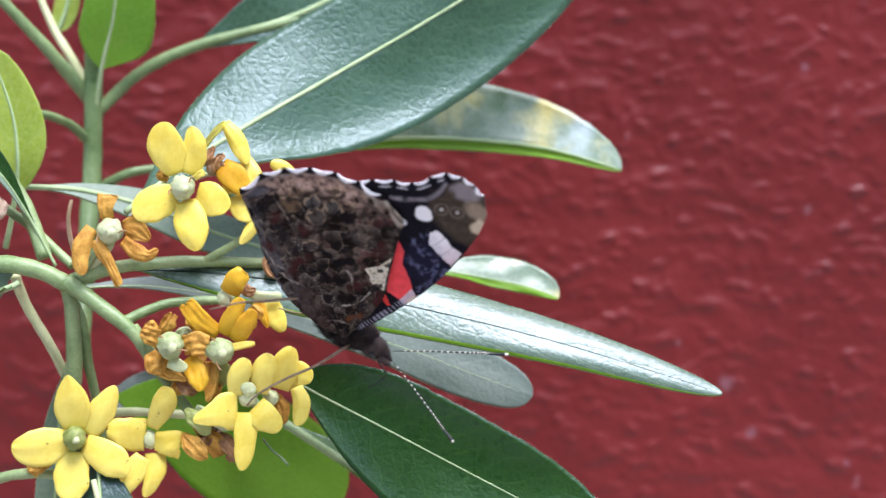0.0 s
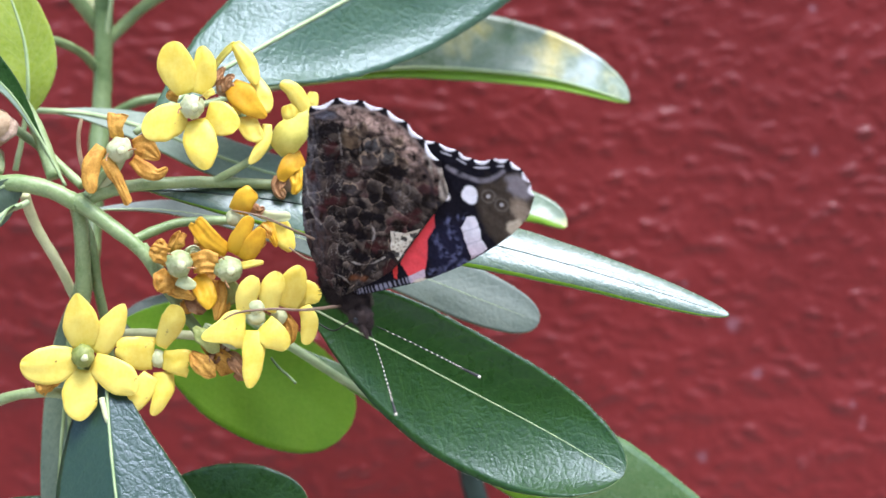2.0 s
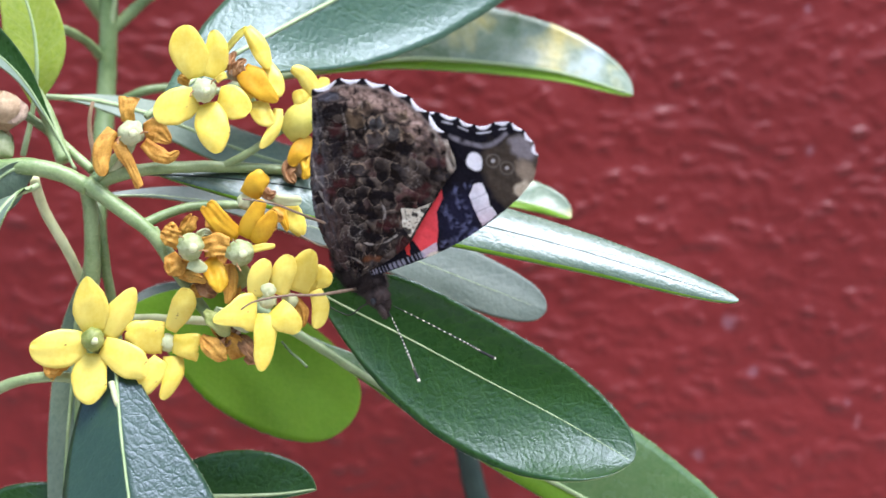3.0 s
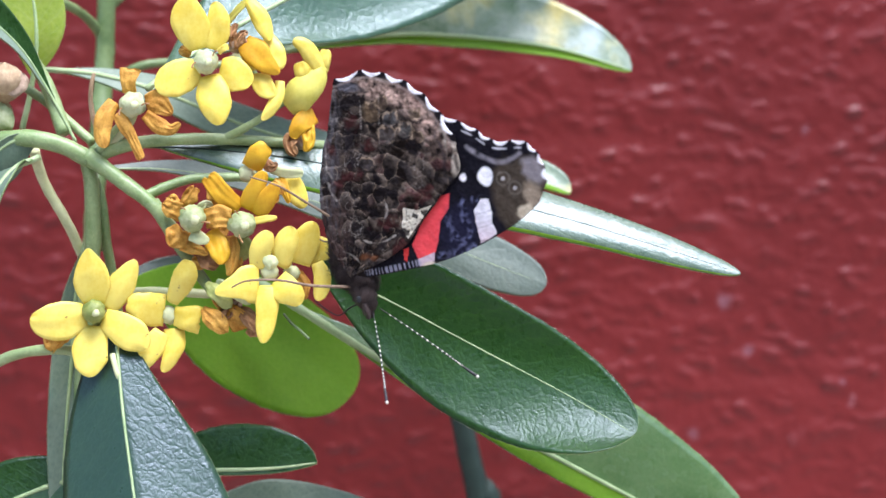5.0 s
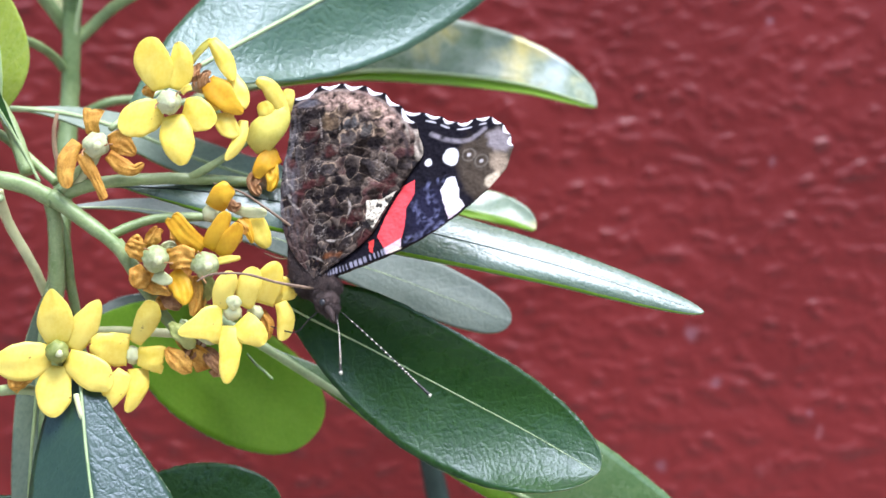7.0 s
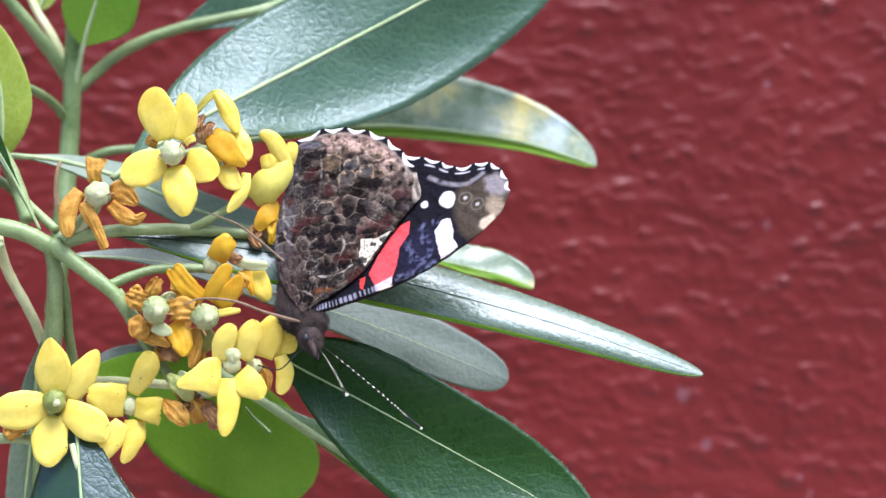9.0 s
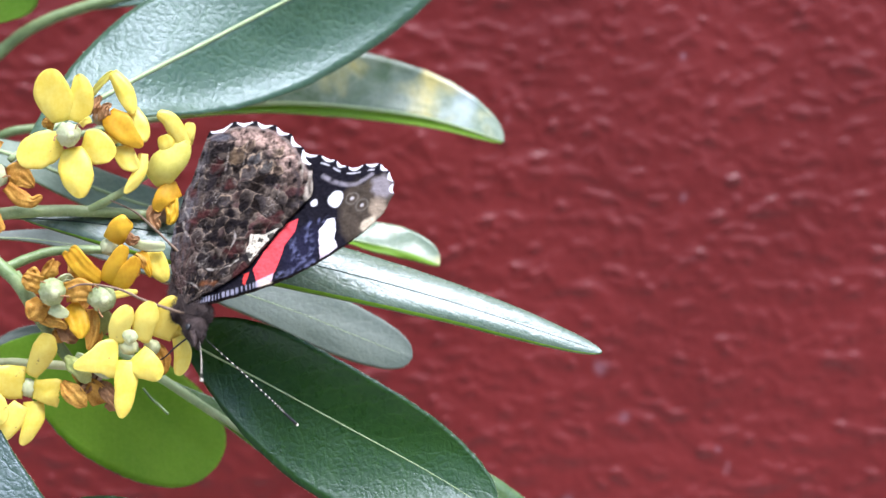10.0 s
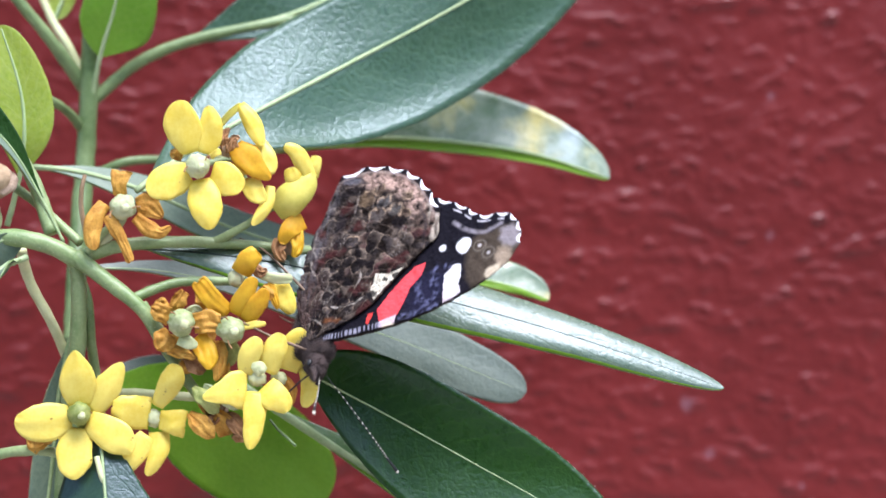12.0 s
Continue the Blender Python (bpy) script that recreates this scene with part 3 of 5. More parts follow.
leaf([(-59.7, 20.0, 22.2), (-49.7, 22.0, 21.5), (-38.6, 24.0, 18.5), (-25.6, 26.0, 13.3), (-10.5, 28.0, 9.1), (4.8, 30.0, 6.1)], 4.2, 4.2, ((0, 0.6, 0.8), (0, 0.56, 0.83)), "leaf_back", "leaf", peak=0.55, fold=0.04, label="narrow grey leaf behind the flowers", seed=24, blunt=0.3)
leaf([(3.5, 32.0, 8.0), (13.3, 33.0, 6.5), (20.2, 34.0, 5.1), (25.6, 34.0, 3.9), (30.8, 34.0, 1.9)], 1.4, 4.6, ((0, 0.42, 0.88), (0, 0.34, 0.93)), "leaf_mottled", "leaf_backlit", low="leaf_backlit", peak=0.5, fold=(0.1, -0.05), wave=0.6, label="narrow pale leaf with a cut tip, mottled yellow, behind the butterfly", seed=4, blunt=0.55, rib=0.2)
leaf([(-50.9, 16.0, 5.3), (-37.1, 18.0, 5.4), (-20.5, 20.0, 2.3), (2.9, 22.0, -5.1), (15.2, 22.0, -9.8), (25.7, 22.0, -13.9)], 4.4, 5.4, ((0, 0.5, 0.8), (0, 0.2, 0.97)), "leaf_grey", "leaf", peak=0.62, peak_left=0.74, stalk=0.0, fold=-0.05, label="blunt leaf showing its grey-green underside", seed=5, blunt=0.85, rib=0.13)
leaf([(-13.6, 9.0, -9.6), (-7.7, 8.0, -12.8), (1.4, 6.0, -17.4), (14.1, 5.0, -24.2), (26.9, 3.0, -31.0), (38.0, -1.5, -37.5)], 12.0, 9.0, ((0.5, -0.06, 0.86), (0.42, 0.55, 0.70)), "leaf", twist=4.0, rib=0.22, stalk=0.0, peak=0.46, peak_left=0.65, fold=(0.15, 0.03), curl=(0.12, 0.08), wave=0.4, label="broad dark green leathery leaf", seed=6, blunt=0.92)
# rib widened: its pale line stands in for sheen along the fold
leaf([(-23.6, 22.0, -12.7), (-11.3, 18.5, -20.5), (4.5, 15.0, -30.4), (20.3, 15.0, -39.0), (35.5, 17.0, -47.1), (59.6, 20.0, -60.0)], 3.2, 14.5, ((0.56, 0.56, 0.65), (0.5, 0.0, 0.85)), "leaf_pale", "leaf_backlit", low="leaf_backlit", twist=2.0, peak=0.68, fold=0.12, curl=-0.05, rib=0.85, label="green leaf, its lower edge painted bright as if backlit", seed=7, blunt=0.4)
leaf([(-45.6, 20.0, -12.7), (-36.9, 24.0, -14.6), (-26.7, 28.0, -19.4), (-15.7, 30.0, -25.8), (-6.9, 31.0, -32.5)], 12.6, 9.5, (0.4, 0.45, 0.8), "leaf_backlit", "leaf_backlit", peak=0.55, fold=0.05, label="bright green leaf lit from behind", seed=8, blunt=0.75, rib=0.05)
leaf([(-48.4, 24.0, -18.2), (-44.6, 25.0, -14.6), (-40.2, 26.0, -12.2), (-34.4, 28.0, -11.2), (-27.0, 30.0, -11.6)], 2.6, 2.8, ((0, 0.5, 0.85), (0, 0.3, 0.95)), "leaf_grey", "leaf", peak=0.5, fold=0.06, label="small grey-green leaf behind the open flower", seed=27, blunt=0.4, rib=0.12)
leaf([(-45.0, 4.0, -14.6), (-42.9, -4.0, -31.8), (-40.0, -12.0, -48.3), (-37.3, -21.0, -63.9), (-34.6, -32.0, -78.4)], 12.6, 14.2, (1, -0.24, 0), "leaf_deep", rib=0.3, peak=0.55, peak_left=0.42, fold=-0.36, label="hanging dark leaf with a bluish sheen", seed=9, blunt=0.5)
leaf([(-43.6, 14.0, -43.2), (-36.2, 13.0, -43.9), (-27.0, 12.0, -43.9), (-18.7, 11.0, -43.5), (-12.6, 10.0, -42.6)], 0.9, 7.6, (0, 0.3, 0.95), "leaf", "leaf_backlit", peak=0.5, fold=0.1, label="small dark green leaf", seed=10, blunt=0.2)
leaf([(-35.6, 18.0, -52.9), (-25.3, 18.0, -50.6), (-15.1, 18.0, -50.6), (-0.1, 18.0, -53.0)], 4.5, 4.5, (0, 0.4, 0.9), "leaf_back", "leaf", peak=0.5, label="pale leaf underside", seed=11, blunt=0.3)
leaf([(-42.4, 10.0, -42.9), (-54.2, 10.0, -45.6), (-65.0, 9.0, -49.6), (-77.4, 8.0, -54.5)], 6.5, 6.5, (0.2, 0.3, 0.9), "leaf", peak=0.55, label="dark green leaf low on the stem", seed=12)
leaf([(-49.8, 10.0, -5.4), (-51.7, 11.0, -14.6), (-52.5, 11.0, -25.6), (-53.5, 10.0, -38.4), (-54.2, 10.0, -54.8)], 3.4, 3.4, (1, 0.3, 0), "leaf_back", "leaf", peak=0.5, fold=0.2, label="narrow hanging leaf, grey-green", seed=13)
leaf([(-61.1, 16.0, 12.2), (-59.5, 15.0, 18.7), (-58.5, 14.0, 26.1), (-59.3, 14.0, 34.4), (-62.8, 14.0, 44.9)], 5.2, 4.9, (1, 0.2, 0), "leaf_lime", "leaf_lime", peak=0.5, fold=0.15, label="young yellow-green leaf", seed=14, stalk=0.3, blunt=0.3)
leaf([(-51.1, 5.0, 9.4), (-55.3, 6.0, 17.1), (-60.1, 5.0, 24.7), (-67.1, 3.0, 31.3), (-75.5, 0.0, 38.9)], 1.9, 3.4, ((0.7, 0.5, 0.6), (0.6, 0.4, 0.7)), "leaf", "leaf_back", low="leaf_back", rib=0.3, peak=0.72, fold=0.3, label="dark leaf on a pale stalk", seed=15)
leaf([(-50.5, 3.5, 8.1), (-55.8, 3.0, 10.2), (-60.6, 2.0, 9.5), (-64.8, 0.0, 6.1), (-69.7, -3.0, 0.5), (-73.6, -6.0, -6.7)], 6.0, 1.6, ((0.0, -0.2, 1), (0.5, -0.3, 0.8)), "leaf_back", "leaf", rib=0.4, peak=0.5, fold=0.15, label="arching grey-green leaf on the branch", seed=26, stalk=0.2)
leaf([(-56.6, 2.0, 7.1), (-60.4, 0.0, 4.6), (-63.2, -2.0, 0.5), (-66.0, -4.0, -6.6), (-69.2, -6.0, -16.3)], 3.4, 3.0, (0.8, -0.3, 0.5), "leaf_back", "leaf", peak=0.45, fold=0.2, label="drooping grey leaf", seed=16)
leaf([(-36.6, 43.0, 44.7), (-24.7, 44.0, 48.5), (-13.8, 46.0, 52.1), (-0.9, 48.0, 58.6), (13.3, 50.0, 66.6)], 3.5, 8.0, (0.5, 0.2, 0.8), "leaf_blue", peak=0.5, fold=0.1, label="leaf behind the large grey-green one", seed=17, stalk=0.1, rib=0.8)
leaf([(-49.7, 41.0, 33.5), (-47.6, 38.0, 43.7), (-45.4, 36.0, 51.4), (-43.3, 33.0, 64.7)], 5.5, 7.4, (1, 0.1, 0.1), "leaf_fresh", "leaf_fresh", peak=0.4, fold=0.1, label="bright green young leaf", seed=18, blunt=0.6, stalk=0.3, rib=0.5)
leaf([(-56.6, 45.0, 49.1), (-54.7, 46.0, 55.1), (-53.8, 48.0, 67.3)], 2.2, 2.2, (1, 0.2, 0), "leaf_lime", "leaf_back", peak=0.4, label="young leaf tip", seed=19)


# ---- flowers ----
def flower(c, r, petals, label="", pod="ovary", stalk=None, squash=1.0, seed=0.0):
    """A seed pod on its stalk with petals round it; petals: (base, tip, half-width, material, more)."""
    c = Vector(c)
    out = Vector((0, -0.55 * r if pod in ("ovary", "pod_green") else 0.0, 0))
    bm = blob(c + out, r * 0.96, r * 0.9, r * 0.98 * squash, lump=0.24, freq=0.9, seed=seed)
    if stalk:
        tube([c, *stalk], r * 0.55, 0.55, 8, 8, bm=bm)
    ob = part("flower", bm, pod, shrub, label)
    if pod in ("ovary", "pod_green"):
        part("pistil", blob(c + out + Vector((0.25 * r, -0.9 * r, -0.1 * r)), r * 0.3, r * 0.2, r * 0.34, lump=0.6, seed=seed + 3, level=2, turn=30), "pistil", ob)
    for k in range(2 if pod == "ovary" else 0):
        a = seed * 2.3 + k * 2.6
        q = c + out + Vector((math.cos(a) * r * 0.75, -r * 0.75, math.sin(a) * r * 0.75))
        o = Vector((math.cos(a + 0.6), -0.25, math.sin(a + 0.6)))
        part("stamen", tube([q, q + o * 0.6, q + o * 1.1 + Vector((0.3, -0.1, -0.25))], 0.10, 0.16, 8, 6), "wilt_dark", ob, "dark withered stamen")
    for i, (b, tip, half, mat, more) in enumerate(petals):
        petal(b, tip, half, ob, mat, seed=seed + i * 1.7, **more)
    return ob


Y, G, B, D = "petal", "petal_deep", "wilt", "wilt_dark"


def along(parent, points, widths, material, bow=0.5, cup=0.15, crumple=0.0, flat=False, seed=0.0):
    """A petal that follows a midline, with its half-width at even steps; its end is rounded, or cut off flat and ragged."""
    seed += points[0][0] * 0.37 + points[-1][2] * 0.71
    n, k = (18, 12) if crumple else (18, 10)
    rows = []
    for i in range(n + 1):
        u = 1 - (1 - i / n) ** 1.7
        c = spline(points, u)
        d = (spline(points, min(u + 0.03, 1)) - spline(points, max(u - 0.03, 0))).normalized()
        s = d.cross(Vector((0, -1, 0))).normalized()
        nor = s.cross(d).normalized()
        if nor.y > 0:
            s, nor = -s, -nor
        w = max(spline([(q, 0, 0) for q in widths], u).x, 0.12) * (1.06 + 0.35 * (1 - u) ** 3)
        end = 0.93 if flat else 0.78
        if u > end:
            w *= max(1 - ((u - end) / (1.004 - end)) ** 2.4, 0.0) ** 0.5
        row = []
        for j in range(k + 1):
            v = 2 * j / k - 1
            q = Vector((u * 2.4 + seed, v * 1.2, seed * 1.3))
            p = c + s * v * w * (1 + 0.10 * noise.noise(q * 1.7)) + nor * (bow * math.sin(math.pi * min(u * 1.05, 1.0)) - cup * v * v * w - 0.07 * math.exp(-((v / 0.22) ** 2)) * (1 - u))
            p += nor * 0.28 * noise.noise(q) * min(1.0, w)
            if flat:
                p += d * 0.5 * noise.noise(Vector((v * 2.5, seed, 3))) * u**6
            if crumple:
                p += crumple * (nor * (1.7 * noise.noise(q * 1.9) + 0.5 * math.sin(v * 10 + seed * 3) * min(2 * u, 1)) + s * noise.noise(q * 1.6 + Vector((9, 0, 0))) + d * 0.6 * u * noise.noise(Vector((v * 3.5, seed, 2))))
            row.append((p, nor))
        rows.append(row)
    return part("petal", sheet(rows, 0.15 if crumple else 0.24, edge=0, back=0), material, parent)


bloom = flower((-41.6, 1, 15.1), 2.16, [], "withered brown flower round a green pod", squash=0.95, stalk=[(-42.1, 2, 13.1), (-43.9, 2.5, 10.3), (-46.3, 3, 7.8)], seed=7)
along(bloom, [(-42, 0.6, 17), (-42.2, 0.4, 19), (-41.9, 0.2, 20.9)], (0.72, 1.17, 1.71), B, crumple=0.14, flat=True)
along(bloom, [(-44.4, 0, 15.6), (-45.7, -0.5, 13.6), (-46.3, -0.9, 10.8), (-45.8, -1.4, 8.2)], (0.81, 1.17, 1.35, 0.81), B, crumple=0.16, cup=0.4)
along(bloom, [(-44, -0.6, 13.7), (-42.4, -0.8, 11.3), (-41.2, -1, 9), (-40.1, -1.2, 6.5)], (0.81, 0.90, 0.72, 0.72), B, crumple=0.16, cup=0.4, flat=True)
along(bloom, [(-39.4, 0.2, 15), (-37.5, 0.1, 15.3), (-35.3, 0, 13.5)], (1.08, 1.80, 0.54), B, crumple=0.2)
along(bloom, [(-39.6, -0.2, 13.6), (-37.2, -0.5, 11.7), (-35.4, -0.7, 11.2), (-34, -1, 12.2)], (0.72, 1.17, 0.81, 0.54), B, crumple=0.16, cup=0.3)
along(bloom, [(-39, 1, 16.1), (-37.3, 0.8, 17), (-36.6, 0.6, 16.6)], (0.54, 0.90, 0.36), D, crumple=0.2)
bloom = flower((-47.6, 0.2, -17.7), 1.89, [], "open yellow five-petalled flower", pod="pod_green", squash=1, stalk=[(-46.6, 4, -22.1), (-45.1, 5, -27.6)], seed=1)
along(bloom, [(-47.7, 0.3, -16.5), (-47.9, -0.2, -13.4), (-48.2, -0.7, -10.8), (-48.5, -1.2, -7.7)], (1.17, 2.53, 2.25, 0.63), Y)
along(bloom, [(-46, 0.6, -17.2), (-43.9, 0.3, -14.3), (-42.2, 0.1, -11.6), (-41.1, -0.2, -9.5)], (1.17, 1.98, 1.62, 0.54), Y, cup=0.25)
along(bloom, [(-49, 0.2, -18.3), (-52.2, -0.3, -19), (-55, -0.7, -19.3), (-57.6, -1.2, -18.8)], (1.35, 2.62, 2.53, 1.17), Y)
along(bloom, [(-47.9, 0.2, -19.9), (-48.2, -0.3, -23.3), (-48.3, -0.9, -25.9), (-48.3, -1.4, -28)], (1.44, 2.44, 2.35, 0.90), Y)
along(bloom, [(-46.3, 0.2, -18.8), (-43.3, -0.4, -20.3), (-41, -1, -21.8), (-39.2, -1.6, -23.5)], (1.17, 2.25, 2.35, 1.08), Y, bow=0.9)
bloom = flower((-35.9, 1.6, -18.3), 1.26, [], "yellow flower turned aside", pod="pistil", squash=1.2, seed=2)
along(bloom, [(-36.6, 1.2, -17.6), (-38.9, 0.9, -17.3), (-40.8, 0.5, -16.8), (-42.4, 0.2, -16.4)], (1.80, 2.35, 1.98, 1.26), Y, flat=True, seed=3)
along(bloom, [(-35.5, 0.6, -16.4), (-34.2, -0.4, -14), (-33.1, -1.4, -11.8), (-32.7, -2.4, -9.6)], (0.72, 1.44, 1.80, 0.99), Y, cup=0.3)
along(bloom, [(-35.1, 0.8, -18.5), (-33.5, 0.5, -18.7), (-32.2, 0.3, -18.9), (-30.9, 0, -19.2)], (1.08, 1.62, 1.98, 2.07), Y, flat=True, seed=5)
along(bloom, [(-37, 0.8, -20.9), (-38.7, 0.4, -23.5), (-40.5, 0, -25.4), (-42.4, -0.4, -27)], (0.90, 1.80, 1.62, 0.81), Y, cup=0.3)
along(bloom, [(-35.1, 1.2, -20.4), (-35, 0.9, -23), (-35.8, 0.5, -25.3), (-36.9, 0.2, -27.3)], (1.17, 1.44, 1.17, 0.63), Y, cup=0.4)
along(bloom, [(-36.1, 2.4, -21.1), (-36.4, 2.2, -22.8), (-36.7, 2, -24.2)], (0.54, 0.90, 0.36), D, crumple=0.25)
along(bloom, [(-40.9, 1.6, -17.7), (-41.9, 1.5, -18.8), (-40.7, 1.4, -19.9)], (0.54, 0.81, 0.54), G)
bloom = flower((-29.9, 0.6, 21.8), 1.98, [], "open yellow flower with a pale pod", pod="ovary", squash=1, seed=3)
along(bloom, [(-31.2, 0.6, 23.9), (-32, 0.2, 26.9), (-32.7, -0.2, 29.6), (-32.4, -0.6, 32.2)], (0.90, 2.44, 2.53, 1.17), Y)
along(bloom, [(-28.9, 0.8, 23.9), (-28.2, 0.7, 26.6), (-28, 0.5, 29), (-28.5, 0.4, 31.5)], (0.99, 1.80, 1.62, 0.81), Y, cup=0.25)
along(bloom, [(-31.2, 0.6, 20.8), (-33.5, 0.2, 19.8), (-35.7, -0.2, 18.6), (-37.7, -0.6, 17.4)], (1.26, 2.35, 2.44, 1.26), Y)
along(bloom, [(-27.8, 0.5, 20.6), (-26, 0.1, 20.1), (-24.3, -0.2, 19.1), (-23, -0.6, 18)], (1.44, 2.44, 2.16, 1.17), Y)
along(bloom, [(-29.5, 0.4, 19.8), (-28.7, -0.2, 16.5), (-28.2, -0.8, 14.2), (-27.7, -1.4, 11.8)], (1.17, 2.35, 2.25, 0.90), Y, bow=0.9)
along(bloom, [(-27.9, -1.2, 23.3), (-27, -1.5, 23.9), (-26.3, -1.8, 24.2)], (0.36, 0.45, 0.54), Y)
along(bloom, [(-32.4, 2.2, 23.4), (-33.5, 2.4, 23.8), (-34.2, 2.6, 24.3)], (0.54, 0.81, 0.54), B, crumple=0.2)
bloom = flower((-25.3, 4, 24.9), 1.35, [], "half-withered yellow flower", pod="dry", squash=1, seed=4)
along(bloom, [(-27.2, 4.6, 27.9), (-25.6, 4.1, 29.9), (-24.2, 3.5, 31.3), (-23.3, 3, 32.2)], (0.36, 0.45, 0.54, 0.36), "petal_green")
along(bloom, [(-23.4, 3, 32.1), (-21.9, 2.5, 29.9), (-20.7, 2.1, 27.6), (-19.9, 1.6, 25.4)], (0.54, 1.17, 1.26, 0.63), Y, cup=0.35)
along(bloom, [(-24.1, 3, 25.4), (-22.3, 2.5, 23.6), (-20.5, 1.9, 21.8), (-18.3, 1.4, 20.2)], (0.99, 1.98, 1.62, 0.63), G, bow=0.9, seed=2)
along(bloom, [(-20.4, 3.2, 26), (-19.3, 2.7, 24), (-18.6, 2.3, 22.2), (-18.7, 1.8, 20.9)], (0.90, 1.44, 1.35, 0.72), Y, cup=0.25)
along(bloom, [(-23.5, 3.8, 24.6), (-23.1, 3.6, 22.5), (-22.7, 3.4, 20.7)], (0.72, 0.90, 0.54), Y)
along(bloom, [(-21.4, 2.8, 20.4), (-21, 2.5, 18.5), (-19.9, 2.1, 17.3), (-18.8, 1.8, 16.6)], (0.99, 1.53, 1.26, 0.54), Y)
along(bloom, [(-18.3, 2.6, 19.1), (-18.6, 2.3, 16.6), (-19.8, 1.9, 14.4), (-21.1, 1.6, 12.7)], (0.54, 0.90, 0.90, 0.45), Y, cup=0.5)
along(bloom, [(-25.5, 3.4, 24.5), (-25.8, 3.2, 26.7), (-25.1, 3, 28.3)], (0.63, 0.72, 0.36), D, crumple=0.3)
along(bloom, [(-24.7, 3, 24.1), (-24.4, 2.8, 26.1), (-23.5, 2.6, 27)], (0.72, 0.81, 0.36), D, crumple=0.3)
along(bloom, [(-26.2, 3, 25.6), (-26.8, 2.8, 26.2), (-27.4, 2.6, 26.3)], (0.54, 0.63, 0.36), D, crumple=0.3)
bloom = flower((-15.6, 6.4, 16.1), 1.53, [], "yellow flower seen from the side", pod="petal_green", squash=1, seed=5)
along(bloom, [(-17.4, 5.4, 15.1), (-15.4, 5, 16.7), (-13.3, 4.6, 18.9), (-11.5, 4.2, 21.3)], (1.17, 2.25, 2.16, 1.26), "petal_green", bow=1.4, cup=0.4)
along(bloom, [(-11.7, 4.6, 20.2), (-13, 4.2, 22.8), (-14.4, 3.8, 24.7), (-16.2, 3.4, 25.6)], (0.99, 1.26, 1.17, 0.72), Y, cup=0.4)
along(bloom, [(-13.7, 4.8, 19.3), (-14.6, 4.4, 20.7), (-15.1, 4, 22.2)], (1.08, 1.35, 0.99), Y, cup=0.3)
along(bloom, [(-11.9, 5.2, 20.5), (-11.2, 4.9, 22.6), (-11, 4.6, 24.3)], (0.72, 0.99, 0.72), Y, cup=0.4)
bloom = flower((-15.2, 7, 9.5), 1.35, [], "golden fading flower", pod="dry", squash=1, seed=6)
along(bloom, [(-12.7, 5.6, 13.7), (-14.5, 5.3, 12.8), (-15.7, 4.9, 11.3), (-16.2, 4.6, 9.9)], (0.90, 1.44, 1.17, 0.72), G, bow=0.9)
along(bloom, [(-14, 5, 12.2), (-13.7, 4.7, 9.9), (-14.2, 4.4, 7.8)], (0.81, 0.99, 0.54), G, crumple=0.2)
along(bloom, [(-16.5, 5.6, 10.8), (-16.8, 5.3, 8.7), (-15.7, 5, 7.2)], (0.72, 0.99, 0.54), D, crumple=0.3)
bloom = flower((-31.9, -2.2, -3), 2.16, [], "withered brown flower with a swollen pod", pod="ovary", squash=1, seed=8)
along(bloom, [(-33.6, -1.6, -2.2), (-35.1, -2, -1.5), (-36.7, -2.4, -0.8)], (1.08, 1.35, 0.90), B, crumple=0.25)
along(bloom, [(-34.5, -1.2, -1.9), (-35.2, -1.4, -0.3), (-35.7, -1.6, 0.6)], (0.81, 1.08, 0.72), B, crumple=0.25)
along(bloom, [(-33.1, -1.4, -1.1), (-32.3, -1.8, 0.5), (-31.5, -2.2, 1.9)], (0.81, 1.08, 0.81), B, crumple=0.25, flat=True)
along(bloom, [(-30, -2, -3.1), (-28.2, -2.6, -2.8), (-25.8, -3.2, -3)], (1.08, 1.71, 1.44), B, crumple=0.28, flat=True)
along(bloom, [(-29.6, -1.8, -5.2), (-28.1, -2.3, -7.1), (-27.5, -2.9, -8.7), (-27.4, -3.4, -10.3)], (1.17, 1.53, 1.44, 0.63), G, crumple=0.12)
along(bloom, [(-33.3, -1.4, -5.1), (-34.6, -1.8, -6.1), (-35.7, -2.2, -7.2)], (1.08, 1.80, 0.99), B, crumple=0.3)
along(bloom, [(-33.9, -0.8, -7.2), (-31.9, -1.4, -7.9), (-29.5, -2, -8.4)], (0.63, 0.81, 0.45), B, crumple=0.25)
along(bloom, [(-30.9, -0.6, -8.1), (-29.2, -0.9, -9.7), (-28.3, -1.2, -11)], (0.81, 1.53, 0.81), D, crumple=0.3)
along(bloom, [(-25.9, -0.8, -5.7), (-25.7, -1.5, -8.7), (-26.3, -2.2, -12.1)], (0.63, 1.08, 0.54), B, crumple=0.25)
along(bloom, [(-32.2, -2.6, -5.4), (-30.8, -3, -6.1), (-29.3, -3.4, -6.6)], (0.81, 0.99, 0.54), "pistil")
along(bloom, [(-30.9, -1.6, -1.5), (-29.8, -1.5, -0.7), (-28.6, -1.4, -1.2)], (0.54, 0.63, 0.36), "pistil", crumple=0.2)
bloom = flower((-24.1, -1.8, -4), 2.25, [], "fading golden flower with a grey-green pod", pod="ovary", squash=0.95, seed=9)
along(bloom, [(-24.5, -1.6, -1.4), (-26.5, -2.1, 0.2), (-28.1, -2.7, 2.1), (-29.4, -3.2, 3.6)], (0.81, 1.35, 1.44, 1.26), G, crumple=0.1, flat=True, bow=0.8)
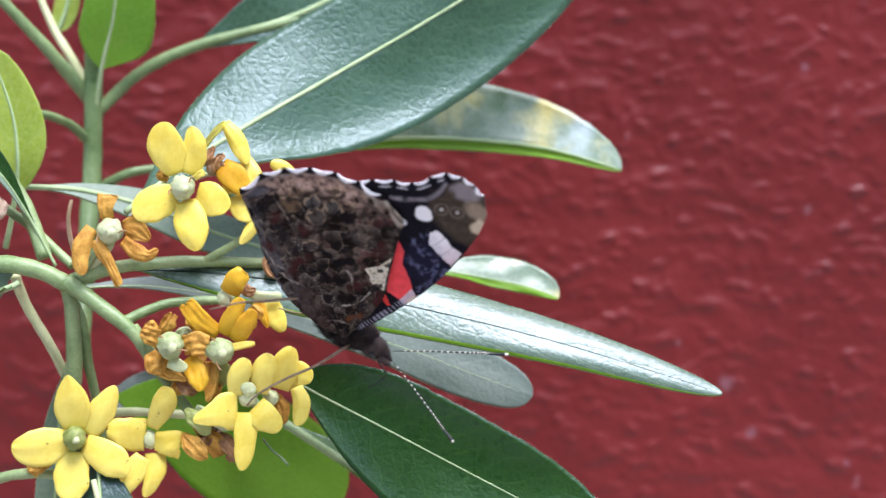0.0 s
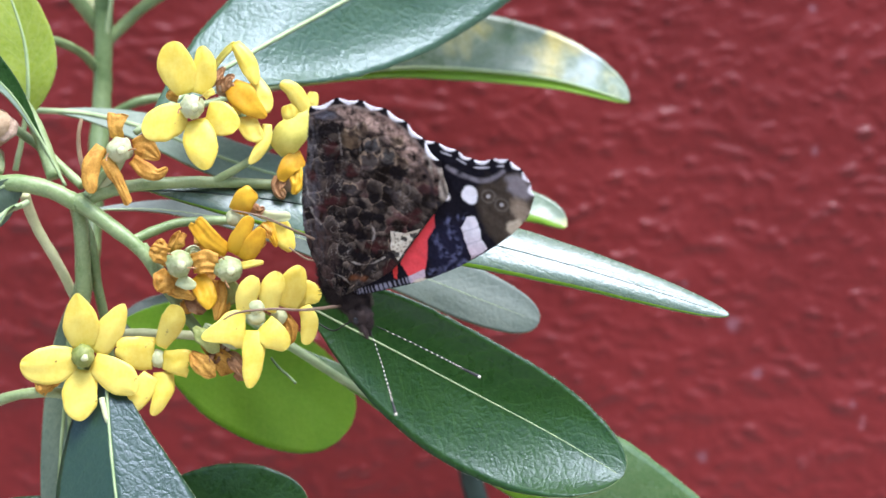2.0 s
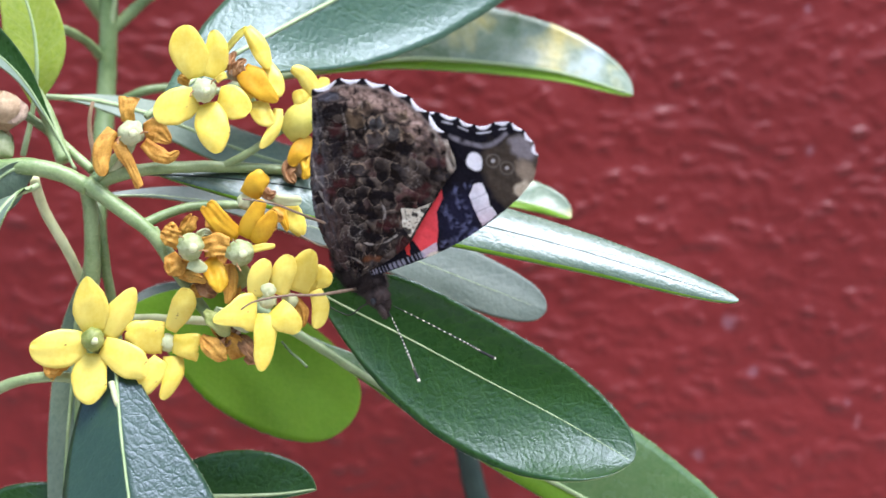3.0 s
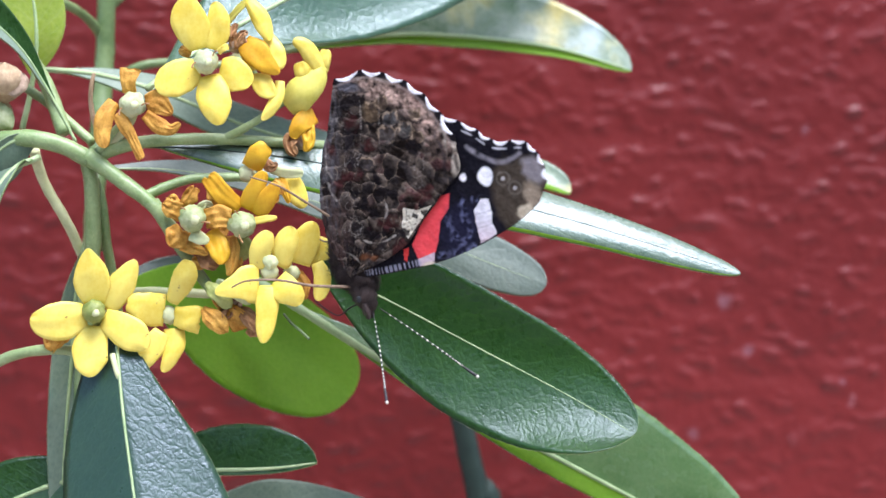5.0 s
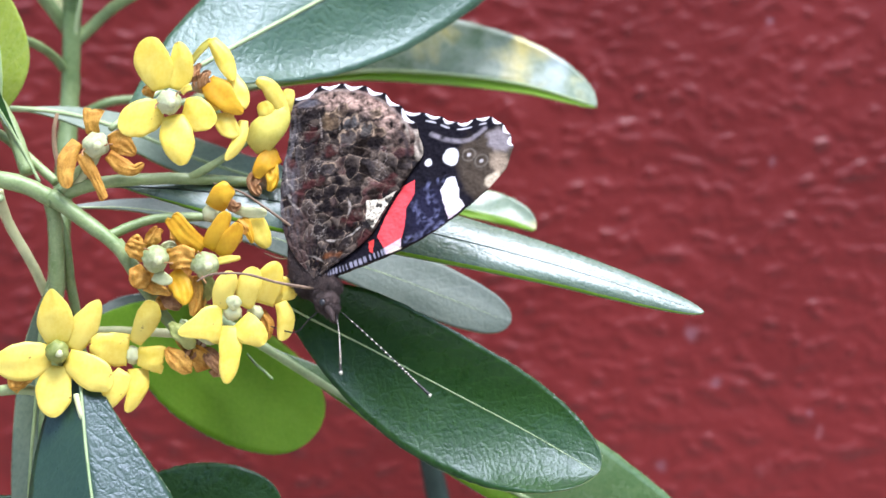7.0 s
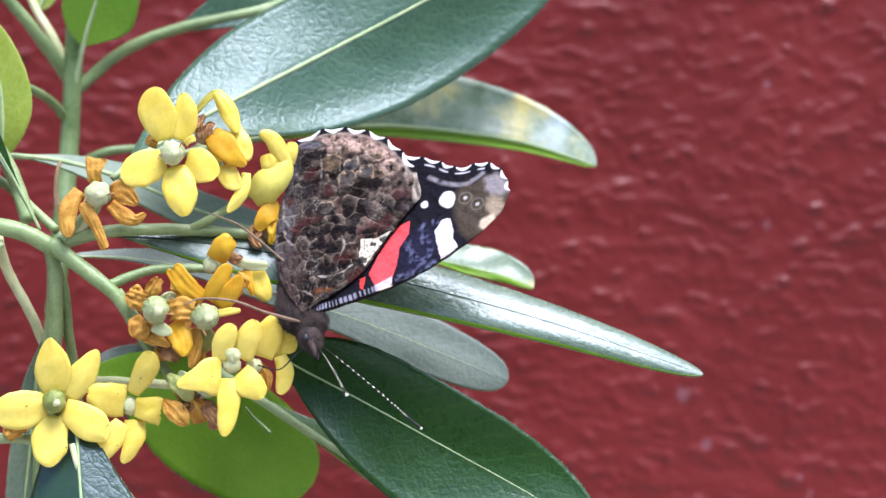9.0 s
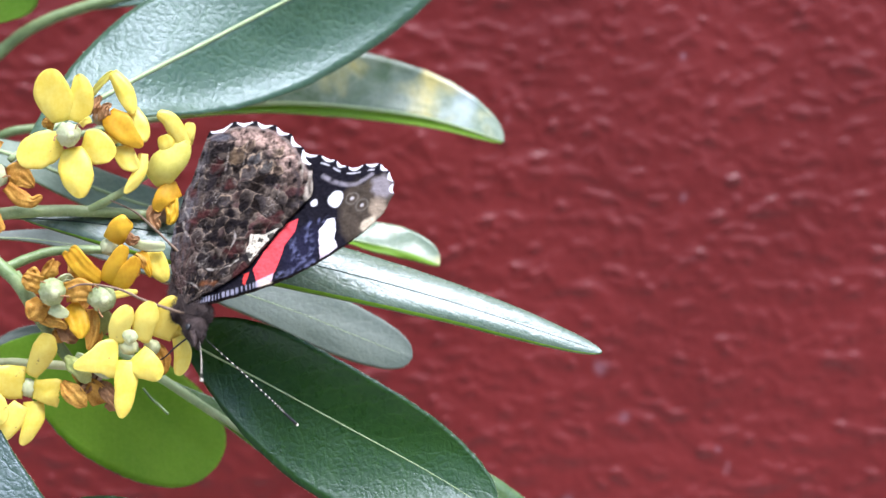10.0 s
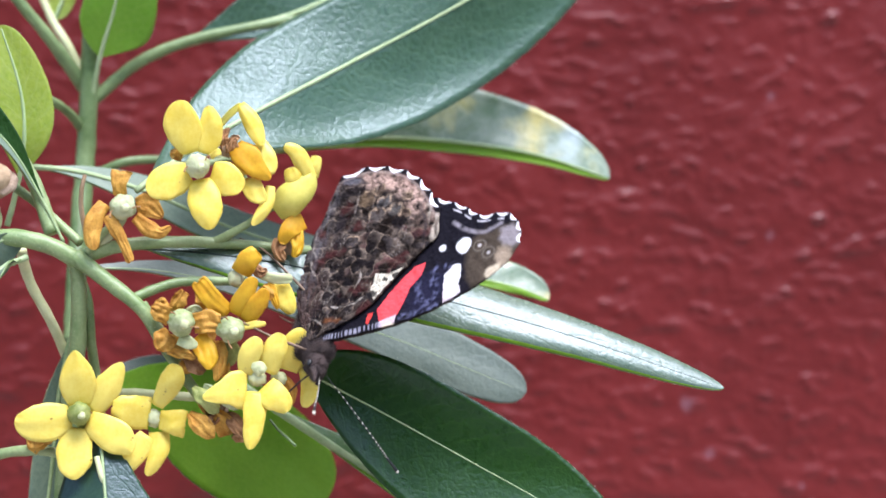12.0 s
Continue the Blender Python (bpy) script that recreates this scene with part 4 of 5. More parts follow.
along(bloom, [(-23.8, -1.8, -1.4), (-22.4, -2.5, 0.9), (-21.4, -3.1, 2.7), (-20.5, -3.8, 4.3)], (0.81, 1.26, 1.17, 0.72), G, bow=0.8, cup=0.3)
along(bloom, [(-21.8, -2, -2.6), (-20.6, -2.7, -0.8), (-19.5, -3.3, 1), (-18.7, -4, 2.5)], (0.81, 1.26, 1.26, 0.72), G, bow=0.8, cup=0.3)
along(bloom, [(-22.9, -1, -1.1), (-21.1, -1.3, 0.1), (-18.3, -1.6, 0.3)], (0.72, 1.26, 0.81), B, crumple=0.25)
along(bloom, [(-22.5, -2.4, -3.5), (-20.3, -2.6, -3.1), (-18.6, -2.8, -2.9)], (0.45, 0.54, 0.36), Y)
along(bloom, [(-24.9, -0.4, -6.1), (-23.9, -0.3, -7.7), (-24.8, -0.2, -9.6)], (0.90, 1.26, 0.72), "pod_green")
bloom = flower((-23.4, 0.2, 4.2), 1.35, [], "yellow flower behind a withered one", pod="pistil", squash=1.1, seed=10)
along(bloom, [(-22.8, -0.8, 4.9), (-21.7, -1.6, 6.9), (-20.2, -2.4, 8.5)], (1.17, 1.62, 1.26), G, bow=0.9, cup=0.3)
along(bloom, [(-20.9, -0.2, 6), (-19.5, -0.4, 5.3), (-18.6, -0.6, 5.7)], (0.63, 0.81, 0.36), D, crumple=0.25)
along(bloom, [(-19.7, 0.4, 4.8), (-17.3, 0.4, 4.3), (-14.5, 0.4, 4.3)], (0.45, 0.81, 0.72), "pistil")
along(bloom, [(-18.4, 0.6, 3.5), (-17.5, 0.3, 1.6), (-16.8, 0, -0.6)], (0.63, 0.72, 0.36), G, crumple=0.12)
along(bloom, [(-17, 1.6, 3.6), (-15.7, 1.3, 1.2), (-14.4, 1, -1.3)], (1.26, 1.53, 0.81), Y)
along(bloom, [(-19.3, 0.2, 3), (-18.3, -0.1, 1.9), (-18, -0.4, 0.8)], (0.54, 0.63, 0.36), B, crumple=0.25)
bloom = flower((-19.8, -3.4, -11.5), 1.53, [], "crowded yellow flowers with narrow petals", pod="pistil", squash=0.9, seed=11)
along(bloom, [(-21.8, -4.4, -10.9), (-21.3, -4.7, -8.5), (-20.5, -5.1, -6.7), (-19.7, -5.4, -5.1)], (0.81, 1.44, 1.53, 0.81), Y, cup=0.35)
along(bloom, [(-18.1, -4.2, -10.6), (-17.4, -4.5, -7.9), (-16.8, -4.7, -6.1), (-16.2, -5, -4.4)], (0.99, 1.62, 1.62, 0.81), Y, cup=0.3)
along(bloom, [(-21.4, -4.4, -13.4), (-23.5, -4.9, -13.4), (-25.7, -5.5, -14), (-28.2, -6, -14.7)], (2.25, 2.44, 1.53, 0.63), Y, flat=False)
along(bloom, [(-20, -4.6, -13.6), (-20.1, -5.1, -16.4), (-20.3, -5.5, -19.4), (-20.8, -6, -22.6)], (1.17, 1.53, 1.53, 0.72), Y, cup=0.35)
along(bloom, [(-18.7, -4.4, -12.7), (-17.3, -4.8, -14.1), (-16, -5.2, -15.3), (-15.1, -5.6, -16.7)], (1.35, 1.98, 1.80, 0.81), Y, bow=0.9)
along(bloom, [(-20.5, -4.6, -10.4), (-19.5, -4.8, -9.9), (-18.6, -5, -10.5)], (0.81, 0.99, 0.63), "pistil")
bloom = flower((-16.4, -0.6, -11.7), 1.35, [], "yellow flower beneath the butterfly", pod="pistil", squash=1, seed=15)
along(bloom, [(-15.3, -1, -10.2), (-14.4, -1.3, -7.4), (-13.6, -1.7, -5.4), (-12.7, -2, -3.6)], (1.35, 1.98, 1.71, 0.81), Y)
along(bloom, [(-14.1, -0.4, -9.5), (-12.1, -0.7, -7.9), (-9.8, -1, -8.9)], (0.90, 1.98, 0.90), Y, seed=4)
along(bloom, [(-12.4, -1.2, -10), (-11.5, -1.5, -12.2), (-11.7, -1.7, -14.3), (-12.4, -2, -16)], (0.72, 1.17, 1.17, 0.63), Y, cup=0.4)
along(bloom, [(-16, 0.2, -11.4), (-14.7, -0.1, -13.5), (-14.7, -0.4, -16)], (0.72, 1.17, 0.72), B, crumple=0.25)
along(bloom, [(-18.7, -1.6, -7.9), (-17.8, -2, -9.5), (-16.7, -2.4, -10.6)], (0.72, 1.08, 0.72), "petal_green", cup=0.3)
bloom = flower((-27.2, 1, -1.2), 1.35, [], "withered orange flower deep in the cluster", pod="dry", squash=1, seed=16)
along(bloom, [(-27.7, 0.6, -0.7), (-28.6, 0.1, 1.1), (-29.1, -0.4, 2.1)], (0.81, 1.26, 0.72), B, crumple=0.28)
along(bloom, [(-26.7, 0.6, -2.5), (-27.9, 0.1, -5.2), (-28.4, -0.4, -7)], (0.81, 1.26, 0.72), B, crumple=0.28)
along(bloom, [(-24.9, 0.6, -7), (-25.5, 0.1, -9.7), (-25.1, -0.4, -11.6)], (0.81, 1.26, 0.72), B, crumple=0.28)
along(bloom, [(-31, 0.6, -7.2), (-32.9, 0.1, -6.5), (-34.1, -0.4, -5.3)], (0.81, 1.26, 0.72), B, crumple=0.28)
along(bloom, [(-29.3, 0.6, -8.8), (-30.9, 0.1, -9.7), (-31.9, -0.4, -9.2)], (0.81, 1.26, 0.72), B, crumple=0.28)
flower((-25.6, -1.0, -16.8), 1.5, [
    ((-28.7, -1.0, -15.0), (-23.6, -3.0, -20.3), 2.0, B, {"crumple": 0.36, "narrow": 0.6}),
    ((-29.2, -1.0, -14.1), (-25.6, -2.0, -18.1), 1.2, D, {"crumple": 0.4}),
    ((-24.3, -1.0, -14.6), (-27.3, -3.0, -19.0), 1.3, D, {"crumple": 0.36}),
    ((-22.0, -1.0, -19.0), (-22.9, -2.0, -21.7), 1.2, D, {"crumple": 0.36}),
    ((-29.8, -2.0, -13.2), (-25.8, -4.0, -17.0), 1.3, "pod_green", {"cup": 0.35}),
    ((-28.1, -2.0, -12.8), (-22.8, -4.0, -16.5), 1.0, "ovary", {"cup": 0.35}),
    # cream sliver in place of a white glint on a leaf behind
    ((-26.5, -1.0, -13.9), (-23.2, -3.0, -15.5), 0.6, "cream", {"cup": 0.35}),
    ((-30.4, -2.0, -17.1), (-26.4, -4.0, -20.9), 1.5, B, {"crumple": 0.25}),
    ((-24.5, -2.0, -17.2), (-20.9, -4.0, -20.9), 1.3, D, {"crumple": 0.25}),
], "dried flower head with brown bracts", pod="dry", seed=12)
stem([(-17.6, -2.0, -18.1), (-16.2, -3.0, -19.7), (-14.9, -3.0, -20.8), (-13.6, -4.0, -22.0)], 0.2, 0.24, "stem_back", "pale old flower stalk", name="flower_stalk")
stem([(-44.7, -1.0, -24.4), (-44.0, -2.0, -27.0), (-43.4, -2.0, -28.6)], 0.5, 0.34, "pistil", "pale old flower stalk", name="flower_stalk")
petal((-51.7, 3.0, -21.3), (-55.8, 3.0, -23.4), 1.7, shrub, B, crumple=0.5, name="bract")
flower((-63.1, 6.0, 18.9), 3.5, [
    ((-62.6, 3.0, 16.9), (-62.2, 3.0, 22.1), 2.8, "dry_pale", {"crumple": 0.12, "bow": 1.2, "cup": 0.3}),
    ((-61.1, 3.0, 16.7), (-59.8, 4.0, 20.8), 2.0, "dry", {"crumple": 0.15, "bow": 0.8, "cup": 0.3}),
    ((-64.4, 3.0, 16.4), (-64.7, 3.0, 21.4), 2.4, "dry_pale", {"crumple": 0.12, "bow": 1.0, "cup": 0.3}),
], "dried pale brown flower bud", pod="dry_pale", squash=0.95, seed=13)
flower((-64.5, 8.0, 13.4), 3.4, [
    ((-64.6, 5.0, 12.1), (-61.4, 5.0, 14.7), 2.2, "ovary", {"cup": 0.3, "bow": 1.0}),
], "grey downy flower bud", pod="dry_pale", squash=1.0, seed=14)


# ---- the butterfly ----
butterfly = new("butterfly")
WORLD_AT[butterfly] = Vector()
tagged(butterfly, "dark butterfly, wings folded, feeding on yellow flowers", "butterfly")

HIND = [(-2.39, 4.68), (-5.30, 8.83), (-6.98, 13.24), (-7.51, 18.54), (-7.16, 23.85), (-6.11, 28.71), (-5.40, 35.35)]
HIND_EDGE = [(-5.14, 36.23), (-0.90, 37.58), (2.90, 37.23), (6.62, 35.92), (9.81, 33.80), (12.38, 30.97), (14.60, 27.61)]
HIND_FRONT = [(14.86, 25.49), (15.48, 22.12), (13.53, 19.46), (11.05, 16.09), (8.84, 13.08), (6.80, 10.16), (3.53, 7.77), (-0.44, 5.74)]
FORE = [(-3.09, 6.18), (0.44, 14.13), (4.85, 23.43), (8.39, 31.32)]
FORE_EDGE = [(11.05, 31.33), (16.19, 29.66), (19.92, 27.80), (24.54, 27.99), (27.47, 25.52), (28.62, 22.15)]
FORE_FRONT = [(27.46, 18.60), (24.80, 15.76), (19.91, 12.21), (14.59, 9.28), (9.28, 7.25), (3.09, 5.56), (-1.33, 4.42)]


def smooth_line(pts, n):
    return np.array([tuple(spline([(x, 0, z) for x, z in pts], i / n))[::2] for i in range(n + 1)])


def scalloped(pts, n, deep, teeth):
    """A margin with hollow bays between its teeth."""
    line = smooth_line(pts, n)
    t = np.gradient(line, axis=0)
    t /= np.linalg.norm(t, axis=1)[:, None]
    s = np.linspace(0, teeth, n + 1)
    return line + np.stack([t[:, 1], -t[:, 0]], 1) * (deep * np.sin(math.pi * (s % 1.0)))[:, None] * 1.0


def inside_of(poly, P):
    x, z = P[..., 0], P[..., 1]
    inn = np.zeros(x.shape, bool)
    for (x1, z1), (x2, z2) in zip(poly, np.roll(poly, -1, 0)):
        if z1 == z2:
            continue
        inn ^= ((z1 > z) != (z2 > z)) & (x < (x2 - x1) * (z - z1) / (z2 - z1) + x1)
    return inn


def to_line(line, P):
    """Distance of places to a line, and how far along it (0 to 1)."""
    best, where = np.full(P.shape[0], 1e9), np.zeros(P.shape[0])
    for i, q in enumerate(line):
        d = np.hypot(P[:, 0] - q[0], P[:, 1] - q[1])
        m = d < best
        best[m], where[m] = d[m], i / (len(line) - 1)
    return best, where


def soft(d, w):
    return np.clip(0.5 - d / w, 0, 1)[:, None]


def spot(P, c, rx, rz, turn=0.0):
    a = radians(turn)
    dx, dz = P[:, 0] - c[0], P[:, 1] - c[1]
    u, v = dx * math.cos(a) + dz * math.sin(a), -dx * math.sin(a) + dz * math.cos(a)
    return (np.hypot(u / rx, v / rz) - 1) * min(rx, rz)


def speckle(P, f, seed):
    return np.array([noise.noise((x * f, z * f, seed)) for x, z in P])


def cells(P, size, seed, rows=1.0):
    """Scale-like cells: distance to the nearest and second nearest of scattered seeds, and a value for each cell."""
    rs = np.random.RandomState(seed)
    lo, hi = P.min(0) - size, P.max(0) + size
    gx, gz = np.meshgrid(np.arange(lo[0], hi[0], size), np.arange(lo[1], hi[1], size * rows))
    gx = gx + (np.arange(gx.shape[0])[:, None] % 2) * size * 0.5
    S = np.stack([gx.ravel(), gz.ravel()], 1) + rs.uniform(-0.24, 0.24, (gx.size, 2)) * size
    val = rs.uniform(0, 1, len(S))
    d1, d2, who = np.full(len(P), 1e9), np.full(len(P), 1e9), np.zeros(len(P), int)
    for i, q in enumerate(S):
        d = np.hypot(P[:, 0] - q[0], P[:, 1] - q[1])
        m = d < d1
        d2 = np.where(m, d1, np.minimum(d2, d))
        who[m], d1 = i, np.where(m, d, d1)
    return d1, d2, val[who], (P - S[who]) / size


def over(C, color, mask):
    return C * (1 - mask) + np.array(color) * mask


def hind_pattern(P):
    margin = smooth_line(HIND_EDGE, 150)
    d, s = to_line(margin, P)
    n1, n2, n3, n4 = speckle(P, 0.9, 1.0), speckle(P, 0.28, 2.0), speckle(P, 2.4, 6.0), speckle(P, 0.5, 8.0)
    root = np.array((-2.65, 4.42))
    V = P - root
    fan = np.stack([np.arctan2(V[:, 0], V[:, 1]) * 15.0, np.hypot(V[:, 0], V[:, 1])], 1)
    Q = fan + np.stack([speckle(P, 0.4, 21.0), speckle(P, 0.4, 22.0)], 1) * 1.1 + np.stack([n3, speckle(P, 2.0, 23.0)], 1) * 0.14
    d1, d2, val, off = cells(Q, 2.5, 5, 0.95)
    gap = d2 - d1
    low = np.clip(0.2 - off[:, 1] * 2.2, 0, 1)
    C = np.tile((0.040, 0.027, 0.022), (len(P), 1))
    C = over(C, (0.105, 0.080, 0.064), np.clip(0.45 + n2 * 1.3 + n1 * 0.9 + n3 * 0.3, 0, 1)[:, None])
    C = over(C, (0.075, 0.062, 0.060), np.clip(n4 * 3 - 0.2, 0, 0.8)[:, None])
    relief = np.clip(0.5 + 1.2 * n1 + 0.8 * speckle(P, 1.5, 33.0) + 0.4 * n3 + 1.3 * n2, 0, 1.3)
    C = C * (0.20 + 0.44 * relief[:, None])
    C = over(C, (0.060, 0.022, 0.020), (np.clip((val - 0.8) * 9, 0, 1) * np.clip(0.3 + n4 * 1.6 + n1, 0, 1))[:, None] * 0.8)
    C = C * (0.62 + 0.95 * val[:, None] ** 1.5)
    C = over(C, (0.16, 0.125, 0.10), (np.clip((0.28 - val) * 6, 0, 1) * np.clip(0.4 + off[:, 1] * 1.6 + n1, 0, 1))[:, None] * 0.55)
    # cells darkened below and pale-rimmed above: shade of overlapping plates put into colour
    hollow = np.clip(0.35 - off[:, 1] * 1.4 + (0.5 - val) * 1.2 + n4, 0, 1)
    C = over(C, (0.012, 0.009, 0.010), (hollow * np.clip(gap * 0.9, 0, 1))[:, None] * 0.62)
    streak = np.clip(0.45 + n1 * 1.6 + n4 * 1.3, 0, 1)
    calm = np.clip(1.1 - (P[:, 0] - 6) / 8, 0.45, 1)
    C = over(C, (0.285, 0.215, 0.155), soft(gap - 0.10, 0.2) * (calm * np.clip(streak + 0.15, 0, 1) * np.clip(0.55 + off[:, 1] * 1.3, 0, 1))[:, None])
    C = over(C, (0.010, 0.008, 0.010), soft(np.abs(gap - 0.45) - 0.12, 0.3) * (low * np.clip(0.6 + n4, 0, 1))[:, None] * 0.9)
    web = np.abs(speckle(P, 0.62, 41.0) + 0.4 * speckle(P, 1.6, 42.0))
    left = np.clip((1.5 - P[:, 0]) / 5, 0, 1)
    C = over(C, (0.30, 0.26, 0.23), soft(web - 0.025, 0.035) * np.clip(left * 0.7 - 0.1 + n2 * 1.3, 0, 1)[:, None] * 0.9)
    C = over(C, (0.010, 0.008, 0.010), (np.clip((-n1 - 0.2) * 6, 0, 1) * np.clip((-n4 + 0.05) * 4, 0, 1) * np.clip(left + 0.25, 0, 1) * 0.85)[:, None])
    grey = np.clip((-P[:, 0] - 3.6) / 2.0, 0, 1) * np.clip((P[:, 1] - 9) / 5, 0, 1)
    C = over(C, (0.115, 0.108, 0.115), (grey * np.clip(0.55 + 1.8 * speckle(P * (1.6, 0.35), 1.0, 51.0), 0, 1))[:, None] * 0.7)
    C = over(C, (0.020, 0.016, 0.018), soft(spot(P, (-2.57, 24.74), 0.8, 4.0, 4) + 0.5 * n1, 0.5) * 0.6)
    band = np.clip(1.5 - np.abs(d - 2.9) / 1.4, 0, 1) * np.clip(s * 5 - 0.3, 0, 1) * np.clip((1.0 - s) * 8, 0.3, 1)
    C = over(C, (0.50, 0.34, 0.27), band[:, None] * np.clip(0.65 + n1 * 1.0 + n3 * 0.5, 0, 1)[:, None] * 0.9)
    dash = (np.sin(s * 6 * math.pi * 2) > 0.25) * soft(np.abs(d - 3.6 + 0.5 * n1) - 0.16, 0.3)[:, 0]
    C = over(C, (0.03, 0.022, 0.02), dash[:, None] * 0.8)
    C = over(C, (0.085, 0.085, 0.10), soft(spot(P, (-2.75, 34.83), 2.2, 0.75, -8) + 0.4 * n1, 0.5) * 0.8)
    C = over(C, (0.016, 0.013, 0.013), soft(np.abs(spot(P, (-2.75, 34.65), 2.3, 0.8, -8) + 0.3 * n1) - 0.12, 0.25) * 0.8)
    for c, r, inner in (((0.96, 31.12), 1.75, (0.125, 0.085, 0.052)), ((4.15, 30.07), 1.3, (0.085, 0.080, 0.078)), ((6.62, 28.39), 1.2, (0.075, 0.068, 0.062)), ((2.73, 32.45), 1.1, (0.10, 0.07, 0.05)), ((8.22, 30.52), 0.9, (0.10, 0.072, 0.05)), ((8.57, 27.16), 1.1, (0.085, 0.06, 0.042)), ((3.53, 27.41), 1.5, (0.075, 0.062, 0.056)), ((0.43, 22.98), 1.2, (0.065, 0.055, 0.052))):
        dx, dz = P[:, 0] - c[0], P[:, 1] - c[1]
        q = spot(P, c, r, r * 1.05) + 0.4 * n1 + 0.2 * n3 + 0.3 * r * np.exp(-((dx / r) ** 2) * 9) * (dz > 0)
        C = over(C, inner, soft(q, 0.35) * np.clip(0.8 + 0.8 * n1, 0, 1)[:, None])
        C = over(C, (0.46, 0.33, 0.22), soft(np.abs(q + 0.05) - 0.10, 0.28) * np.clip(0.45 + dz / r * 0.35 + n1 * 1.3, 0, 1)[:, None] * 0.9)
        # dark crescent under each spot is painted shading
        C = over(C, (0.012, 0.010, 0.010), soft(np.abs(q - 0.22) - 0.16, 0.3) * np.clip(-dz / r * 1.2 - 0.2, 0, 1)[:, None])
        C = over(C, (0.03, 0.02, 0.016), soft(spot(P, (c[0], c[1] + 0.45 * r), 0.22 * r, 0.4 * r) + 0.3 * n1, 0.3) * 0.8)
    for c, rx, rz, turn in (((2.20, 19.88), 0.55, 1.4, 20), ((3.26, 18.38), 1.2, 0.8, -35), ((4.59, 18.03), 1.0, 0.75, 10), ((-0.27, 16.61), 1.0, 1.0, 20), ((0.61, 15.73), 0.7, 0.6, -40), ((1.50, 14.93), 0.85, 0.8, 0), ((-2.05, 32.53), 2.2, 1.0, 12), ((-1.51, 12.81), 0.75, 0.9, 0), ((0.88, 11.75), 1.6, 0.75, -20), ((-2.39, 10.77), 1.0, 0.7, 0), ((7.95, 25.65), 1.4, 1.1, 30)):
        C = over(C, (0.009, 0.007, 0.008), soft(spot(P, c, rx, rz, turn) + 0.35 * n1 + 0.2 * n3, 0.3) * 0.92)
    for c, rx, rz, turn in (((-2.22, 29.34), 1.0, 1.1, 30), ((0.87, 25.90), 1.2, 0.5, 10), ((-2.22, 21.03), 1.3, 0.8, 0), ((3.80, 13.43), 1.6, 0.8, 10), ((9.81, 18.30), 1.4, 0.9, 15), ((5.92, 9.72), 1.2, 1.2, 0), ((-5.75, 24.91), 0.8, 0.8, 0), ((-4.42, 19.87), 0.9, 0.7, 0)):
        C = over(C, (0.058, 0.018, 0.017), soft(spot(P, c, rx, rz, turn) + 0.8 * n1 + 0.4 * n3, 0.9) * 0.75)
    C = over(C, (0.16, 0.06, 0.025), soft(spot(P, (0.44, 8.04), 1.1, 0.5, 0) + 0.7 * n1, 0.7) * 0.7)
    C = over(C, (0.30, 0.27, 0.23), soft(np.abs(spot(P, (-1.51, 12.81), 0.95, 1.1, 20) + 0.7 * n1 + 0.3 * n3) - 0.06, 0.2) * 0.5)
    for pts, wide, amount in (([(-0.27, 10.78), (1.32, 10.42), (3.27, 10.69), (5.12, 11.66)], 0.06, 0.8), ([(3.26, 16.97), (3.71, 15.73), (3.26, 14.31)], 0.08, 0.7), ([(-0.98, 32.71), (-0.63, 28.73), (-0.89, 24.30), (-2.04, 19.44)], 0.02, 0.45), ([(2.20, 33.60), (2.29, 30.06), (2.38, 25.64)], 0.02, 0.4), ([(-6.46, 25.17), (-6.28, 22.08), (-5.40, 20.49)], 0.14, 0.6), ([(-6.10, 19.61), (-5.57, 18.10), (-4.69, 16.96)], 0.14, 0.6), ([(-3.45, 8.83), (-1.77, 8.12), (-0.62, 7.06)], 0.08, 0.5)):
        C = over(C, (0.42, 0.37, 0.32), soft(to_line(smooth_line(pts, 30), P)[0] - wide + 0.25 * n1 + 0.1 * n3, 0.25) * amount)
    fore_fur = soft(spot(P, (-5.74, 11.48), 3.2, 6.0, -12) + 0.8 * n1, 2.0)
    C = over(C, (0.060, 0.038, 0.033), fore_fur * np.clip(0.6 + 1.5 * speckle(P * (2.5, 0.5), 1.0, 61.0), 0, 1)[:, None] * 0.85)
    front, _ = to_line(smooth_line([(15.04, 22.12), (14.42, 25.49), (13.00, 28.14)], 40), P)
    C = over(C, (0.36, 0.31, 0.25), soft(front - 0.9, 1.0) * np.clip(0.5 + 2.0 * speckle(P * (1.2, 0.5), 1.0, 71.0), 0, 1)[:, None])
    C = over(C, (0.02, 0.02, 0.026), soft(np.abs(front - 1.9 + 0.5 * n1) - 0.3, 0.6) * np.clip(0.6 + n1, 0, 1)[:, None] * 0.8)
    pale = inside_of(np.array([(6.27, 16.09), (8.57, 15.74), (11.05, 16.62), (8.40, 13.08), (7.16, 11.14), (6.09, 12.90)]), P)
    C = over(C, (0.66, 0.60, 0.47), (pale * np.clip(1.0 + n3 * 1.1, 0, 1))[:, None] * 0.92)
    for c, r in (((8.22, 14.85), 0.55), ((9.81, 15.38), 0.6), ((6.45, 12.20), 0.9)):
        C = over(C, (0.015, 0.013, 0.014), soft(spot(P, c, r, r * 0.8) + 0.3 * n3, 0.2) * 0.9)
    t = np.clip(s, 0, 1) * 6 % 1.0
    bay = np.sin(math.pi * t)
    C = over(C, (0.012, 0.010, 0.012), soft(d - 0.85 - 0.35 * (1 - bay), 0.3))
    C = over(C, (0.35, 0.28, 0.25), soft(np.abs(d - 1.35) - 0.16, 0.3) * 0.5)
